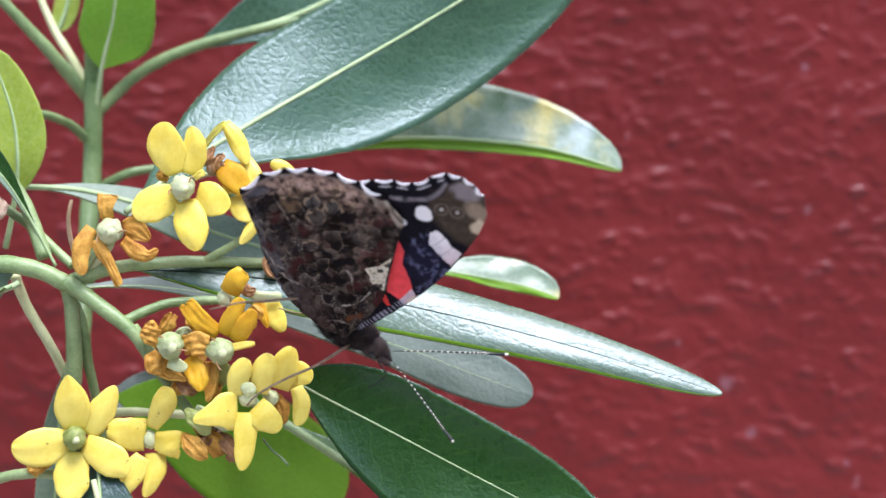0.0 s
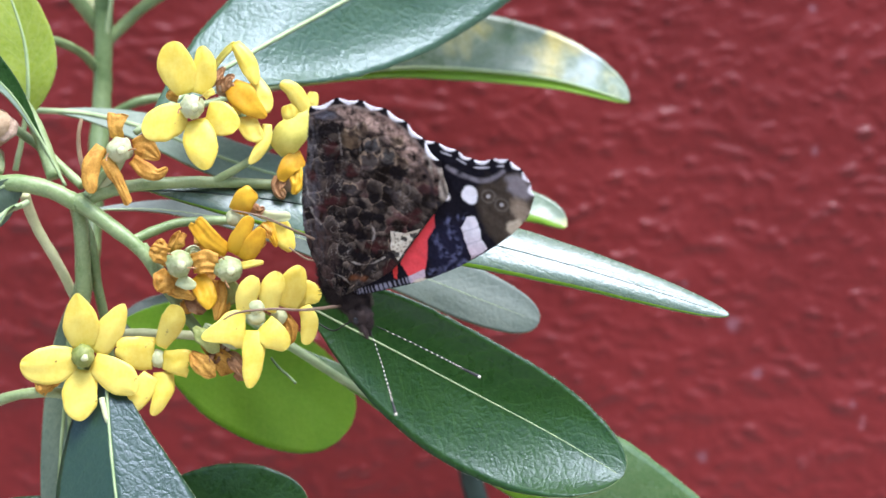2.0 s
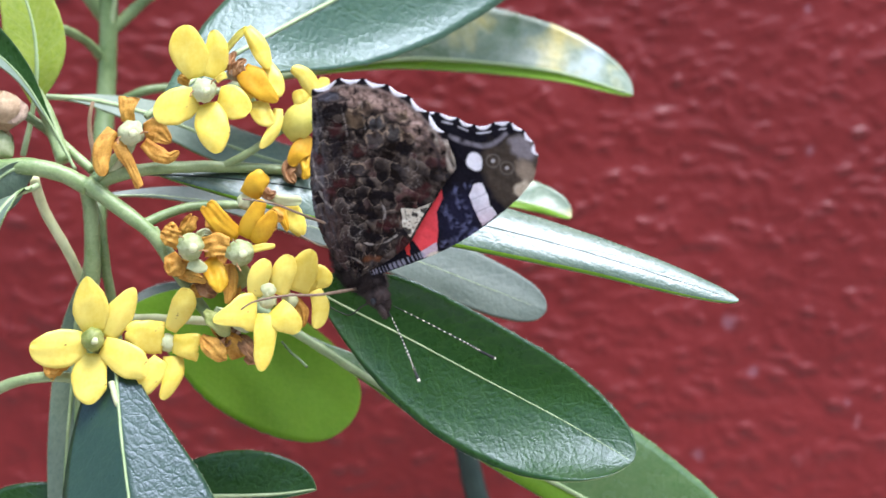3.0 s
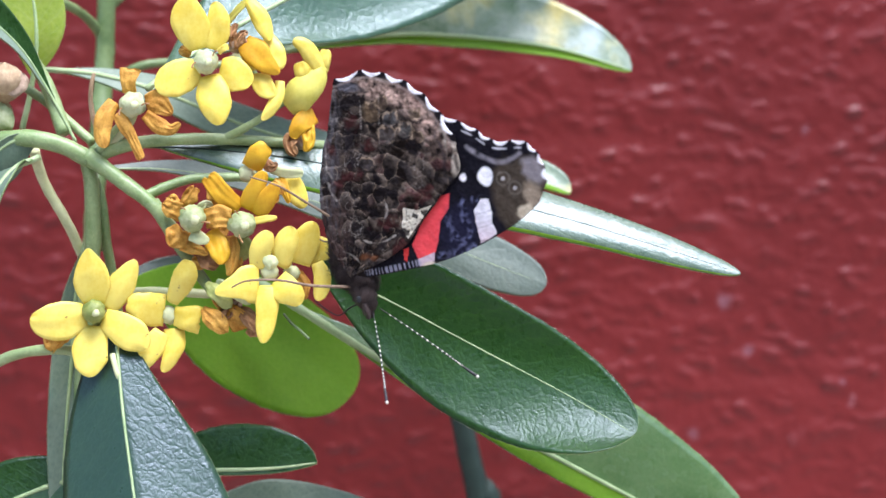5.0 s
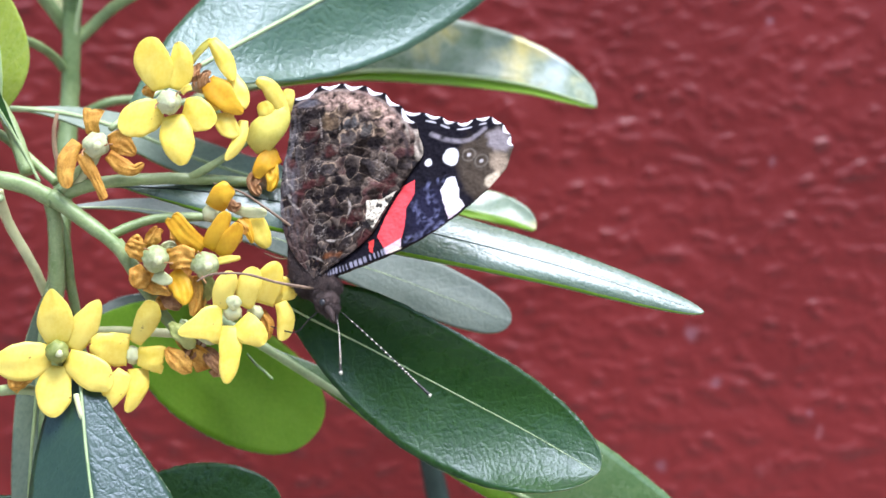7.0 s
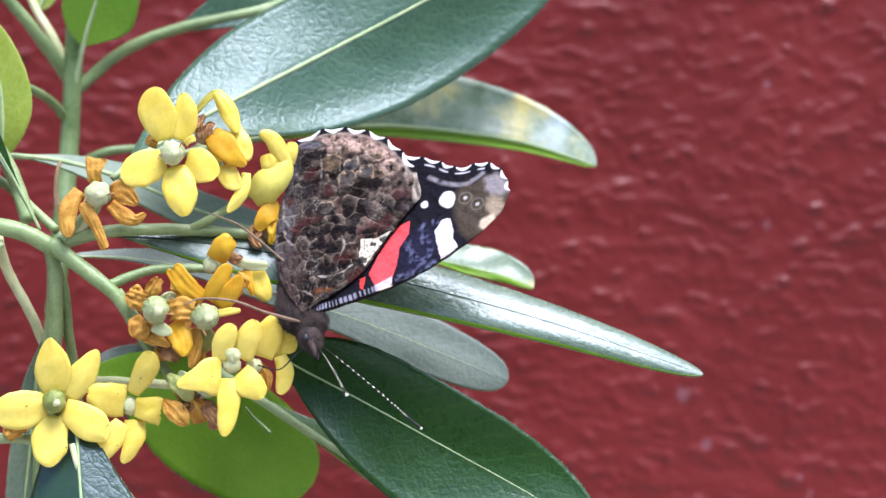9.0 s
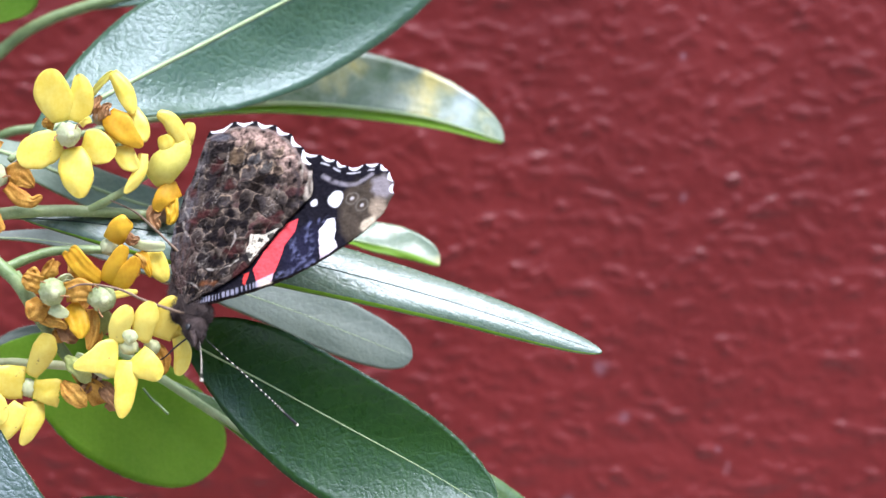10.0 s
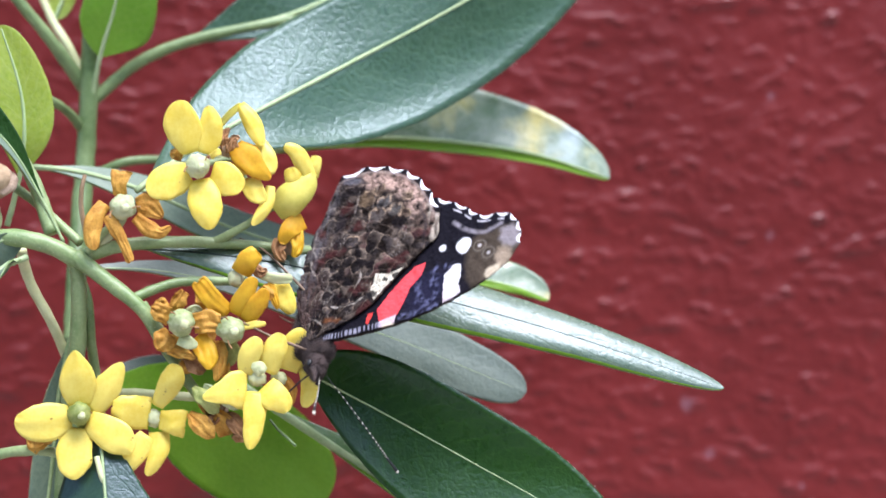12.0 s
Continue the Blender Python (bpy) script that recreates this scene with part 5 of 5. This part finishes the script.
    C = over(C, (0.86, 0.84, 0.86), soft(np.abs(d - 0.66 * bay - 0.02) - 0.52 * bay + 0.12 * n3, 0.2) * (bay > 0.3)[:, None] * (s > 0.005)[:, None])
    raised = 0.16 * np.clip(gap, 0, 0.9) + 0.22 * off[:, 1] * np.clip(gap * 1.5, 0, 1) + 0.08 * n3
    return C, raised * np.clip(d / 2.5, 0.15, 1)


def fore_pattern(P):
    margin = smooth_line(FORE_EDGE, 150)
    d, s = to_line(margin, P)
    n1, n2, n3 = speckle(P, 0.9, 11.0), speckle(P, 0.3, 12.0), speckle(P, 2.2, 13.0)
    C = np.tile((0.010, 0.009, 0.013), (len(P), 1)) * (1 + 0.3 * n3[:, None])
    brown = np.array((0.060, 0.046, 0.034)) * (1 + 0.5 * n1[:, None])
    near_tip = np.min([spot(P, (22.58, 19.48), 2.6, 5.5, 12), spot(P, (25.95, 21.25), 3.6, 4.6, 25)], axis=0)
    C = C * (1 - soft(near_tip + 0.5 * n1, 0.9)) + brown * soft(near_tip + 0.5 * n1, 0.9)
    C = over(C, (0.27, 0.24, 0.25), soft(spot(P, (26.31, 23.47), 1.6, 2.2, 45) + n1 * 0.5, 0.9) * 0.85)
    C = over(C, (0.36, 0.28, 0.20), soft(spot(P, (26.4, 19.7), 1.3, 2.0, 20) + n1 * 0.5, 0.9) * 0.75)
    C = over(C, (0.60, 0.50, 0.36), soft(spot(P, (25.1, 17.1), 1.4, 0.95, 40) + n1 * 0.4, 0.4) * 0.85)
    for c in ((21.51, 21.87), (23.47, 20.54)):
        q = spot(P, c, 1.0, 1.0)
        C = over(C, (0.14, 0.12, 0.10), soft(np.abs(q) - 0.12, 0.2) * 0.8)
        C = over(C, (0.40, 0.37, 0.35), soft(spot(P, c, 0.32, 0.32), 0.15))
    line = smooth_line([(15.48, 26.37), (18.14, 24.96), (21.25, 24.35), (23.91, 25.86)], 50)
    C = over(C, (0.22, 0.20, 0.22), soft(to_line(line, P)[0] - 0.35, 0.4) * np.clip(0.8 + n1, 0, 1)[:, None])
    for c, rx, rz, turn in (((18.67, 22.04), 1.2, 1.45, 10), ((15.13, 21.59), 0.5, 0.65, 0)):
        C = over(C, (0.84, 0.82, 0.84), soft(spot(P, c, rx, rz, turn) + 0.15 * n1, 0.22))
    bar = inside_of(np.array([(17.08, 16.63), (18.14, 18.58), (19.38, 18.58), (19.92, 16.81), (20.18, 14.87), (20.98, 13.45), (19.74, 12.30), (18.49, 11.68), (17.79, 13.80)]), P + 0.12 * np.stack([n1, n3], 1))
    blush = np.clip(((18.14, 15.93)[1] - P[:, 1]) / 4, 0, 1)[:, None]
    veins = soft(np.abs((P[:, 1] - 0.35 * P[:, 0]) % 2.2 - 1.1) - 0.06, 0.2) * 0.45
    shade = np.array((0.84, 0.80, 0.84)) * (1 - blush) + np.array((0.66, 0.52, 0.56)) * blush
    C = np.where(bar[:, None], shade * (1 - veins) * (1 - 0.12 * np.abs(n1[:, None])), C)
    red = inside_of(np.array([(13.00, 19.02), (13.00, 16.63), (11.76, 14.59), (11.58, 11.49), (11.05, 9.28), (8.57, 8.13), (7.24, 10.43), (8.84, 14.32), (11.23, 18.31)]), P)
    C = np.where(red[:, None], np.array((0.80, 0.075, 0.085)) * (1 + 0.12 * n1[:, None]), C)
    pink = inside_of(np.array([(11.05, 9.72), (11.05, 8.31), (8.75, 7.25), (8.40, 8.39)]), P)
    C = np.where(pink[:, None], np.array((0.55, 0.42, 0.46)), C)
    small = inside_of(np.array([(5.92, 9.72), (6.80, 10.07), (6.63, 7.77), (6.10, 8.13)]), P)
    C = np.where(small[:, None], np.array((0.6, 0.05, 0.045)), C)
    mist = np.clip(0.35 + 1.6 * speckle(P, 1.3, 15.0) + 0.6 * n3, 0, 1)[:, None]
    for pts, wide in (([(13.18, 14.86), (13.62, 13.26), (14.42, 12.20)], 0.5), ([(14.42, 11.94), (15.48, 11.50), (16.54, 12.56)], 0.45), ([(15.30, 17.69), (15.57, 16.10), (16.01, 14.68)], 0.4), ([(16.01, 15.04), (16.54, 13.44)], 0.35), ([(17.08, 18.32), (17.96, 18.58)], 0.4), ([(12.11, 9.19), (14.59, 9.90), (17.43, 10.97)], 0.35)):
        C = over(C, (0.19, 0.20, 0.34), soft(to_line(smooth_line(pts, 24), P)[0] - wide + 0.6 * n1, 0.9) * mist * 0.85)
    C = over(C, (0.026, 0.026, 0.070), soft(spot(P, (15.04, 13.71), 3.0, 4.2, -20) + n1, 2.0) * 0.3)
    front = smooth_line([(-1.77, 5.30), (2.21, 6.01), (8.40, 7.78)], 60)
    fd, fs = to_line(front, P)
    bars = (np.sin(fs * 120) > 0.0)[:, None] * soft(fd - 0.5, 0.3)
    C = over(C, (0.32, 0.31, 0.38), bars * 0.7)
    C = over(C, (0.62, 0.52, 0.40), soft(spot(P, (10.17, 7.69), 1.0, 0.4, 15), 0.2))
    t = s * 8 % 1.0
    bay = np.sin(math.pi * t)
    C = over(C, (0.84, 0.82, 0.85), soft(np.abs(d - 0.5 * bay - 0.05) - 0.34 * bay, 0.2) * (bay > 0.3)[:, None])
    C = over(C, (0.6, 0.58, 0.62), soft(np.abs(d - 1.35) - 0.12 * bay, 0.2) * (bay > 0.55)[:, None] * ((s > 0.1) & (s < 0.62))[:, None])
    return C, 0.04 * n3


def wing(name, outline, pattern, y, tilt, label, step=0.11):
    """One wing: a thin plate cut to its outline, gently bowed, coloured scale by scale."""
    lo, hi = outline.min(0), outline.max(0)
    xs, zs = np.arange(lo[0], hi[0] + step, step), np.arange(lo[1], hi[1] + step, step)
    X, Z = np.meshgrid(xs, zs)
    G2 = np.stack([X, Z], -1)
    keep = inside_of(outline, G2)
    quad = keep[:-1, :-1] & keep[1:, :-1] & keep[:-1, 1:] & keep[1:, 1:]
    used = np.zeros_like(keep)
    for a in (0, 1):
        for b in (0, 1):
            used[a : a + quad.shape[0], b : b + quad.shape[1]] |= quad
    num = np.full(keep.shape, -1)
    num[used] = np.arange(used.sum())
    P = G2[used]
    PX, PZ = 1.055 * P[:, 0] + 0.034 * P[:, 1] - 1.26, 0.02 * P[:, 0] + 0.996 * P[:, 1] - 0.05
    depth = y + tilt * (P[:, 1] * 0.02) - 0.0035 * (P[:, 0] - 8) ** 2 * 0.3 + 0.05 * np.sin(P[:, 0] * 1.9 + P[:, 1] * 0.7)
    n = len(P)
    C, raised = pattern(P)
    rough = -raised + 0.10 * speckle(P, 0.9, 3.0) + 0.05 * speckle(P, 1.9, 4.0)
    front = np.stack([PX, depth - 0.07 + rough, PZ], 1)
    rear = np.stack([PX, depth + 0.07, PZ], 1)
    i, j = np.nonzero(quad)
    q = np.stack([num[i, j], num[i, j + 1], num[i + 1, j + 1], num[i + 1, j]], 1)
    count = {}
    faces = [tuple(int(v) for v in f) for f in q] + [tuple(int(v) + n for v in f[::-1]) for f in q]
    for f in q:
        for a, b in zip(f, np.roll(f, -1)):
            count[(int(a), int(b))] = 1
    rim = [(a, b) for a, b in count if (b, a) not in count]
    faces += [(b, a, a + n, b + n) for a, b in rim]
    me = bpy.data.meshes.new(name)
    me.from_pydata((np.r_[front, rear] * MM).tolist(), [], faces)
    me.polygons.foreach_set("use_smooth", [True] * len(me.polygons))
    attr = me.color_attributes.new("pattern", "FLOAT_COLOR", "POINT")
    full = np.ones((2 * n, 4))
    full[:n, :3] = full[n:, :3] = np.clip(C, 0.004, 0.95)
    attr.data.foreach_set("color", full.ravel())
    return link(name, me, ("wing",), butterfly, (0, 0, 0), label)


hind_line = np.r_[smooth_line(HIND, 60), scalloped(HIND_EDGE, 120, 0.55, 6), smooth_line(HIND_FRONT, 60)]
fore_line = np.r_[smooth_line(FORE, 40), scalloped(FORE_EDGE, 120, 0.32, 8), smooth_line(FORE_FRONT, 60)]
dull = lambda P: (np.tile((0.05, 0.038, 0.032), (len(P), 1)), 0.0)
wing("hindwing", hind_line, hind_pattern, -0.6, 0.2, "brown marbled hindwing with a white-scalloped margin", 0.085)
near_forewing = wing("forewing", fore_line, fore_pattern, -0.1, 0.2, "black forewing with red band and white spots")
wing("hindwing", hind_line * 0.95 + (0.0, 0.1), dull, 1.0, -0.2, "far hindwing, mostly hidden", 0.14)
far_forewing = wing("forewing", fore_line * 0.96 + (0.0, 0.1), dull, 0.5, -0.2, "far forewing, mostly hidden", 0.14)


def fuzzy(bm, centre, radii, count, length, seed, lean):
    """Hairs set into a body part."""
    rs = random.Random(seed)
    for _ in range(count):
        a, z = rs.uniform(0, 2 * math.pi), rs.uniform(-1, 1)
        nrm = Vector((math.sqrt(1 - z * z) * math.cos(a), math.sqrt(1 - z * z) * math.sin(a), z))
        p = Vector(centre) + Vector((nrm.x * radii[0], nrm.y * radii[1], nrm.z * radii[2])) * 0.95
        d = (nrm + Vector(lean) + Vector((rs.uniform(-0.3, 0.3), rs.uniform(-0.3, 0.3), rs.uniform(-0.3, 0.3)))).normalized() * length * rs.uniform(0.6, 1.3)
        s = d.cross(Vector((0.3, 1, 0.2))).normalized() * 0.045
        t = d.cross(s).normalized() * 0.045
        tip = bm.verts.new(p + d)
        vs = [bm.verts.new(p + o) for o in (s, t - s * 0.5, -t - s * 0.5)]
        for k in range(3):
            bm.faces.new((vs[k], vs[(k + 1) % 3], tip))


def body_part(name, places, label, count, length, lean, y=0.2, mat="fur"):
    bm = bmesh.new()
    for (x, z), rx, ry, rz, turn in places:
        blob((x, y, z), rx, ry, rz, bm, 0.12, 1.2, x, 3, turn)
    for (x, z), rx, ry, rz, turn in places:
        fuzzy(bm, (x, y, z), (rx, ry, rz), count, length, int(x * 10) + 99, lean)
    return part(name, bm, mat, butterfly, label)


thorax = body_part("thorax", [((-5.4, 8.0), 2.3, 1.2, 5.4, -12), ((-2.2, 3.4), 2.7, 1.6, 2.3, -25), ((-4.3, 4.7), 2.1, 1.6, 2.6, -20)], "furry dark brown thorax", 2200, 1.1, (0.3, -0.2, 1.0), 0.75)
body_part("abdomen", [((-6.6, 13.2), 1.5, 1.1, 5.5, -4), ((-7.0, 19.0), 1.1, 0.9, 5.0, 0)], "slender brown abdomen", 500, 0.9, (0.2, 0, 0.8), 0.9)
head = body_part("head", [((-1.2, 1.6), 2.0, 1.5, 2.1, -30), ((-0.5, 0.3), 1.3, 1.2, 1.5, -20)], "small furry head", 700, 0.55, (0.3, 0, -0.6))
palps = []
for y in (-0.7, 0.5):
    bm = tube([(-0.7, y, 0.2), (-0.1, y - 0.1, -1.0), (0.1, y, -2.2)], 0.75, 0.2, 10, 8)
    fuzzy(bm, (-0.3, y, -0.7), (0.6, 0.5, 1.2), 160, 0.5, 7, (0.1, 0, -1.0))
    palps.append(part("palp", bm, "fur", butterfly, "brown pointed palp"))
eye = part("eye", blob((-1.35, -1.35, 1.0), 0.5, 0.3, 0.6, lump=0.0, level=3), "black", butterfly, "dark round eye")


def antenna(at, length, label):
    """A thin ringed feeler that hangs down from its base and ends in a pale-tipped club."""
    rings = 64
    bm = tube([(0, 0, 0), (0.15, 0, -0.35 * length), (0.1, 0, -0.7 * length), (0, 0, -0.86 * length)], 0.06, 0.17, rings, 8, 0.0, mats=lambda i: 1 if i % 3 == 0 and i > 8 else 0)
    ob = part("antenna", bm, ("black", "cream"), None, label)
    club = tube([(0, 0, -0.85 * length), (0, 0, -0.93 * length), (0, 0, -0.99 * length)], 0.17, 0.27, 8, 10, 0.0)
    shift = WORLD_AT[ob]
    ob.data.transform(Matrix.Translation(shift))
    WORLD_AT[ob] = Vector()
    ob.parent, ob.location = butterfly, Vector(at) * MM
    part("club", club, "black", ob, "black club")
    part("club_tip", blob((0, 0, -0.995 * length), 0.25, 0.25, 0.3, lump=0, level=2), "cream", ob, "pale club tip")
    return ob


near_antenna = antenna((0.62, -0.40, -1.06), 16.8, "thin antenna ringed black and white")
far_antenna = antenna((1.15, 0.60, -0.53), 19.5, "thin antenna ringed black and white")


def leg(points, r0, r1, mat, name="leg", label="thin jointed leg"):
    return part(name, tube([(p[0], p[1], p[2]) for p in points], r0, r1, 20, 7, 0.1), mat, butterfly, label)


def at_y(p, y):
    return (p[0], y, p[1])


leg([at_y((-3.80, 3.09), -0.5), at_y((-8.38, 3.71), -4.5), at_y((-12.35, 4.86), -7.5), at_y((-17.02, 4.94), -9.8), at_y((-19.4, 3.9), -10.6)], 0.27, 0.13, "leg")
leg([at_y((-6.80, 13.95), -0.5), at_y((-10.16, 16.95), -3.4), at_y((-13.24, 19.42), -5.6), at_y((-17.21, 21.00), -7.6)], 0.24, 0.12, "leg")
proboscis = leg([at_y((-1.77, 0.18), 0.5), at_y((-4.15, -0.88), 1.2), at_y((-6.62, -2.47), 1.8), at_y((-8.82, -1.94), 2.2), at_y((-11.46, -0.52), 2.6)], 0.14, 0.1, "black", "proboscis", "thin dark uncoiled proboscis")
leg([at_y((-5.57, 10.60), 0.8), at_y((-9.27, 9.71), 1.5), at_y((-12.80, 11.47), 2.0)], 0.18, 0.11, "leg")


# ---- what moves ----
def motions():
    rows = [
        (0, (1.22, -6.23, -4.10), (-29.4, 28.8, -27.2)),
        (0.5, (-0.35, -6.26, -6.34), (-21.7, 24.3, -28.4)),
        (1, (-1.22, -6.36, -9.05), (-13.8, 16.5, -19.9)),
        (1.5, (-0.84, -6.25, -11.23), (-6.5, 19.4, -19.4)),
        (2, (-2.26, -6.15, -12.64), (-4.5, 19.2, -21.1)),
        (2.5, (-2.22, -5.95, -13.62), (-5.3, 19.3, -22.8)),
        (3, (-1.52, -5.21, -12.30), (-9.2, 17.7, -22.1)),
        (3.2, (-2.30, -5.20, -12.73), (-7.4, 16.9, -21.4)),
        (4.8, (-2.80, -5.84, -15.71), (-3.6, 9.4, -28.0)),
        (5, (-3.32, -6.03, -17.02), (-1.7, 9.8, -28.3)),
        (5.5, (-3.28, -5.90, -17.04), (-1.8, 5.1, -26.4)),
        (5.7, (-3.18, -5.90, -18.24), (-1.8, 5.1, -26.4)),
        (5.9, (-3.85, -5.37, -14.23), (-3.9, -3.3, -28.8)),
        (6, (-3.85, -5.37, -14.23), (-3.9, -3.3, -28.8)),
        (6.5, (-4.20, -5.80, -13.04), (-3.5, -10.7, -21.7)),
        (7, (-3.12, -6.46, -10.26), (-3.2, -19.7, -19.3)),
        (7.5, (-2.69, -6.61, -8.12), (-5.4, -23.7, -19.0)),
        (7.7, (-3.28, -6.51, -8.29), (-3.7, -24.1, -19.2)),
        (9.3, (-5.23, -6.96, -6.87), (0.6, -26.0, -21.5)),
        (9.5, (-5.21, -6.92, -6.83), (0.2, -27.5, -23.0)),
        (10, (-8.04, -6.52, -8.98), (8.8, -24.5, -31.6)),
        (10.5, (-7.89, -6.76, -10.23), (8.5, -23.0, -29.5)),
        (11, (-8.67, -6.71, -12.07), (13.4, -20.0, -34.2)),
        (11.5, (-7.04, -6.71, -8.75), (6.6, -28.2, -34.0)),
        (12, (-9.33, -6.64, -9.53), (13.8, -26.8, -39.4)),
    ]

    def placed(at, a):
        return Matrix.Translation(Vector(at) * MM) @ pose(0, 0, 0, 0, a[0], 0) @ pose(0, 0, 0, a[1], 0, 0) @ pose(0, 0, 0, 0, 0, a[2])

    walk(butterfly, [(t, placed(at, a)) for t, at, a in rows])
    spread = [
        (0, -0.1),
        (0.5, 1.0),
        (1, 1.2),
        (1.5, 0.9),
        (2, -0.1),
        (2.5, 0.3),
        (3, -1.3),
        (3.2, -2.0),
        (4.8, 1.1),
        (5, 2.2),
        (5.5, 1.4),
        (5.7, 1.4),
        (5.9, 4.0),
        (6, 4.0),
        (6.5, 2.4),
        (7, 3.4),
        (7.5, 2.0),
        (7.7, 2.0),
        (9.3, 3.3),
        (9.5, 3.4),
        (10, 2.7),
        (10.5, 3.5),
        (11, 4.1),
        (11.5, 4.9),
        (12, 5.6),
    ]
    root = Matrix.Translation(Vector((-2.2, 0, 4.4)) * MM)
    for ob in (near_forewing, far_forewing):
        walk(ob, [(t, root @ pose(0, 0, 0, 0, a, 0) @ root.inverted()) for t, a in spread])
    near = [
        (0, (0.458, -0.602, -0.653)),
        (0.5, (0.574, -0.581, -0.577)),
        (1, (0.459, -0.651, -0.605)),
        (1.5, (0.515, -0.726, -0.456)),
        (2, (0.484, -0.727, -0.488)),
        (2.5, (0.430, -0.698, -0.572)),
        (3, (0.498, -0.775, -0.389)),
        (5, (0.417, -0.567, -0.710)),
        (5.2, (-0.369, -0.652, -0.663)),
        (5.29, (-0.811, -0.493, -0.314)),
        (5.36, (-0.842, -0.487, -0.233)),
        (5.45, (-0.172, -0.245, -0.954)),
        (5.5, (-0.169, -0.235, -0.957)),
        (5.54, (-0.058, -0.453, -0.890)),
        (5.62, (0.273, -0.738, -0.617)),
        (5.7, (0.273, -0.811, -0.517)),
        (6, (0.403, -0.587, -0.702)),
        (6.5, (0.374, -0.577, -0.726)),
        (7, (0.221, -0.600, -0.769)),
        (7.5, (0.300, -0.572, -0.764)),
        (9.5, (0.469, -0.513, -0.719)),
        (10, (0.476, -0.560, -0.678)),
        (10.5, (0.411, -0.586, -0.698)),
        (11, (0.363, -0.524, -0.770)),
        (11.5, (0.352, -0.544, -0.762)),
        (12, (0.446, -0.546, -0.709)),
    ]
    far = [
        (0, (0.967, -0.167, -0.194)),
        (0.5, (0.983, -0.084, -0.164)),
        (1, (0.941, -0.214, -0.261)),
        (1.5, (0.958, -0.207, -0.199)),
        (2, (0.933, -0.207, -0.295)),
        (2.5, (0.909, -0.225, -0.351)),
        (3, (0.635, 0.424, -0.645)),
        (5, (0.863, 0.004, -0.505)),
        (5.25, (-0.229, 0.956, -0.185)),
        (5.5, (-0.468, 0.866, -0.175)),
        (5.54, (-0.420, 0.892, -0.166)),
        (5.62, (0.890, -0.270, -0.368)),
        (5.7, (0.891, -0.357, -0.280)),
        (6, (0.770, 0.249, -0.588)),
        (6.5, (0.773, 0.081, -0.629)),
        (7, (0.635, 0.177, -0.752)),
        (7.5, (0.451, 0.709, -0.542)),
        (9.5, (0.655, 0.515, -0.553)),
        (10, (0.580, 0.642, -0.502)),
        (10.5, (0.688, 0.435, -0.581)),
        (11, (0.641, 0.402, -0.654)),
        (11.5, (0.356, 0.764, -0.538)),
        (12, (0.303, 0.839, -0.452)),
    ]
    # the head and thorax lean against the wings as it feeds
    lean = [
        (0, 0.45, -0.48),
        (0.5, 0.49, -0.02),
        (1, 0.18, 0.10),
        (1.5, 0.25, 0.13),
        (2, 0.13, -0.00),
        (2.5, -0.10, -0.17),
        (3, 0.30, 0.07),
        (3.2, 0.35, 0.09),
        (4.8, -0.66, 0.35),
        (5, -0.66, 0.36),
        (5.5, -0.40, 0.24),
        (6, 0.27, -0.05),
        (6.5, -0.02, -0.27),
        (7, -0.88, -0.73),
        (7.5, -0.83, -0.86),
        (7.7, -0.84, -0.91),
        (9.3, -1.58, -0.96),
        (9.5, -1.42, -0.90),
        (10, -0.82, -0.65),
        (10.5, -0.99, -0.59),
        (11, -0.93, -0.59),
        (11.5, -1.02, -0.80),
        (12, -0.87, -0.73),
    ]

    def leant(t):
        return Vector((np.interp(t, [q[0] for q in lean], [q[1] for q in lean]), 0, np.interp(t, [q[0] for q in lean], [q[2] for q in lean]))) * MM

    for ob, share in ((thorax, 0.5), (head, 1.0), (palps[0], 1.0), (palps[1], 1.0), (eye, 1.0)):
        at = ob.location.copy()
        walk(ob, [(q[0], Matrix.Translation(at + leant(q[0]) * share)) for q in lean])
    # the proboscis swings from below the head to the flower at the start
    root, at = Matrix.Translation(Vector((-1.77, 0.5, 0.18)) * MM), proboscis.matrix_local.copy()
    at.translation = proboscis.location
    walk(proboscis, [(t, Matrix.Translation(leant(t)) @ root @ pose(0, 0, 0, 0, -a, 0) @ root.inverted() @ at) for t, a in ((0, 50), (0.5, 40), (1, 12), (1.5, 0), (5, 0), (9.5, 0), (12, 0))])
    for ob, some in ((near_antenna, near), (far_antenna, far)):
        at = ob.location.copy()
        walk(ob, [(t, Matrix.Translation(at + leant(t)) @ Vector((0, 0, -1)).rotation_difference(Vector(d)).to_matrix().to_4x4()) for t, d in some])


motions()
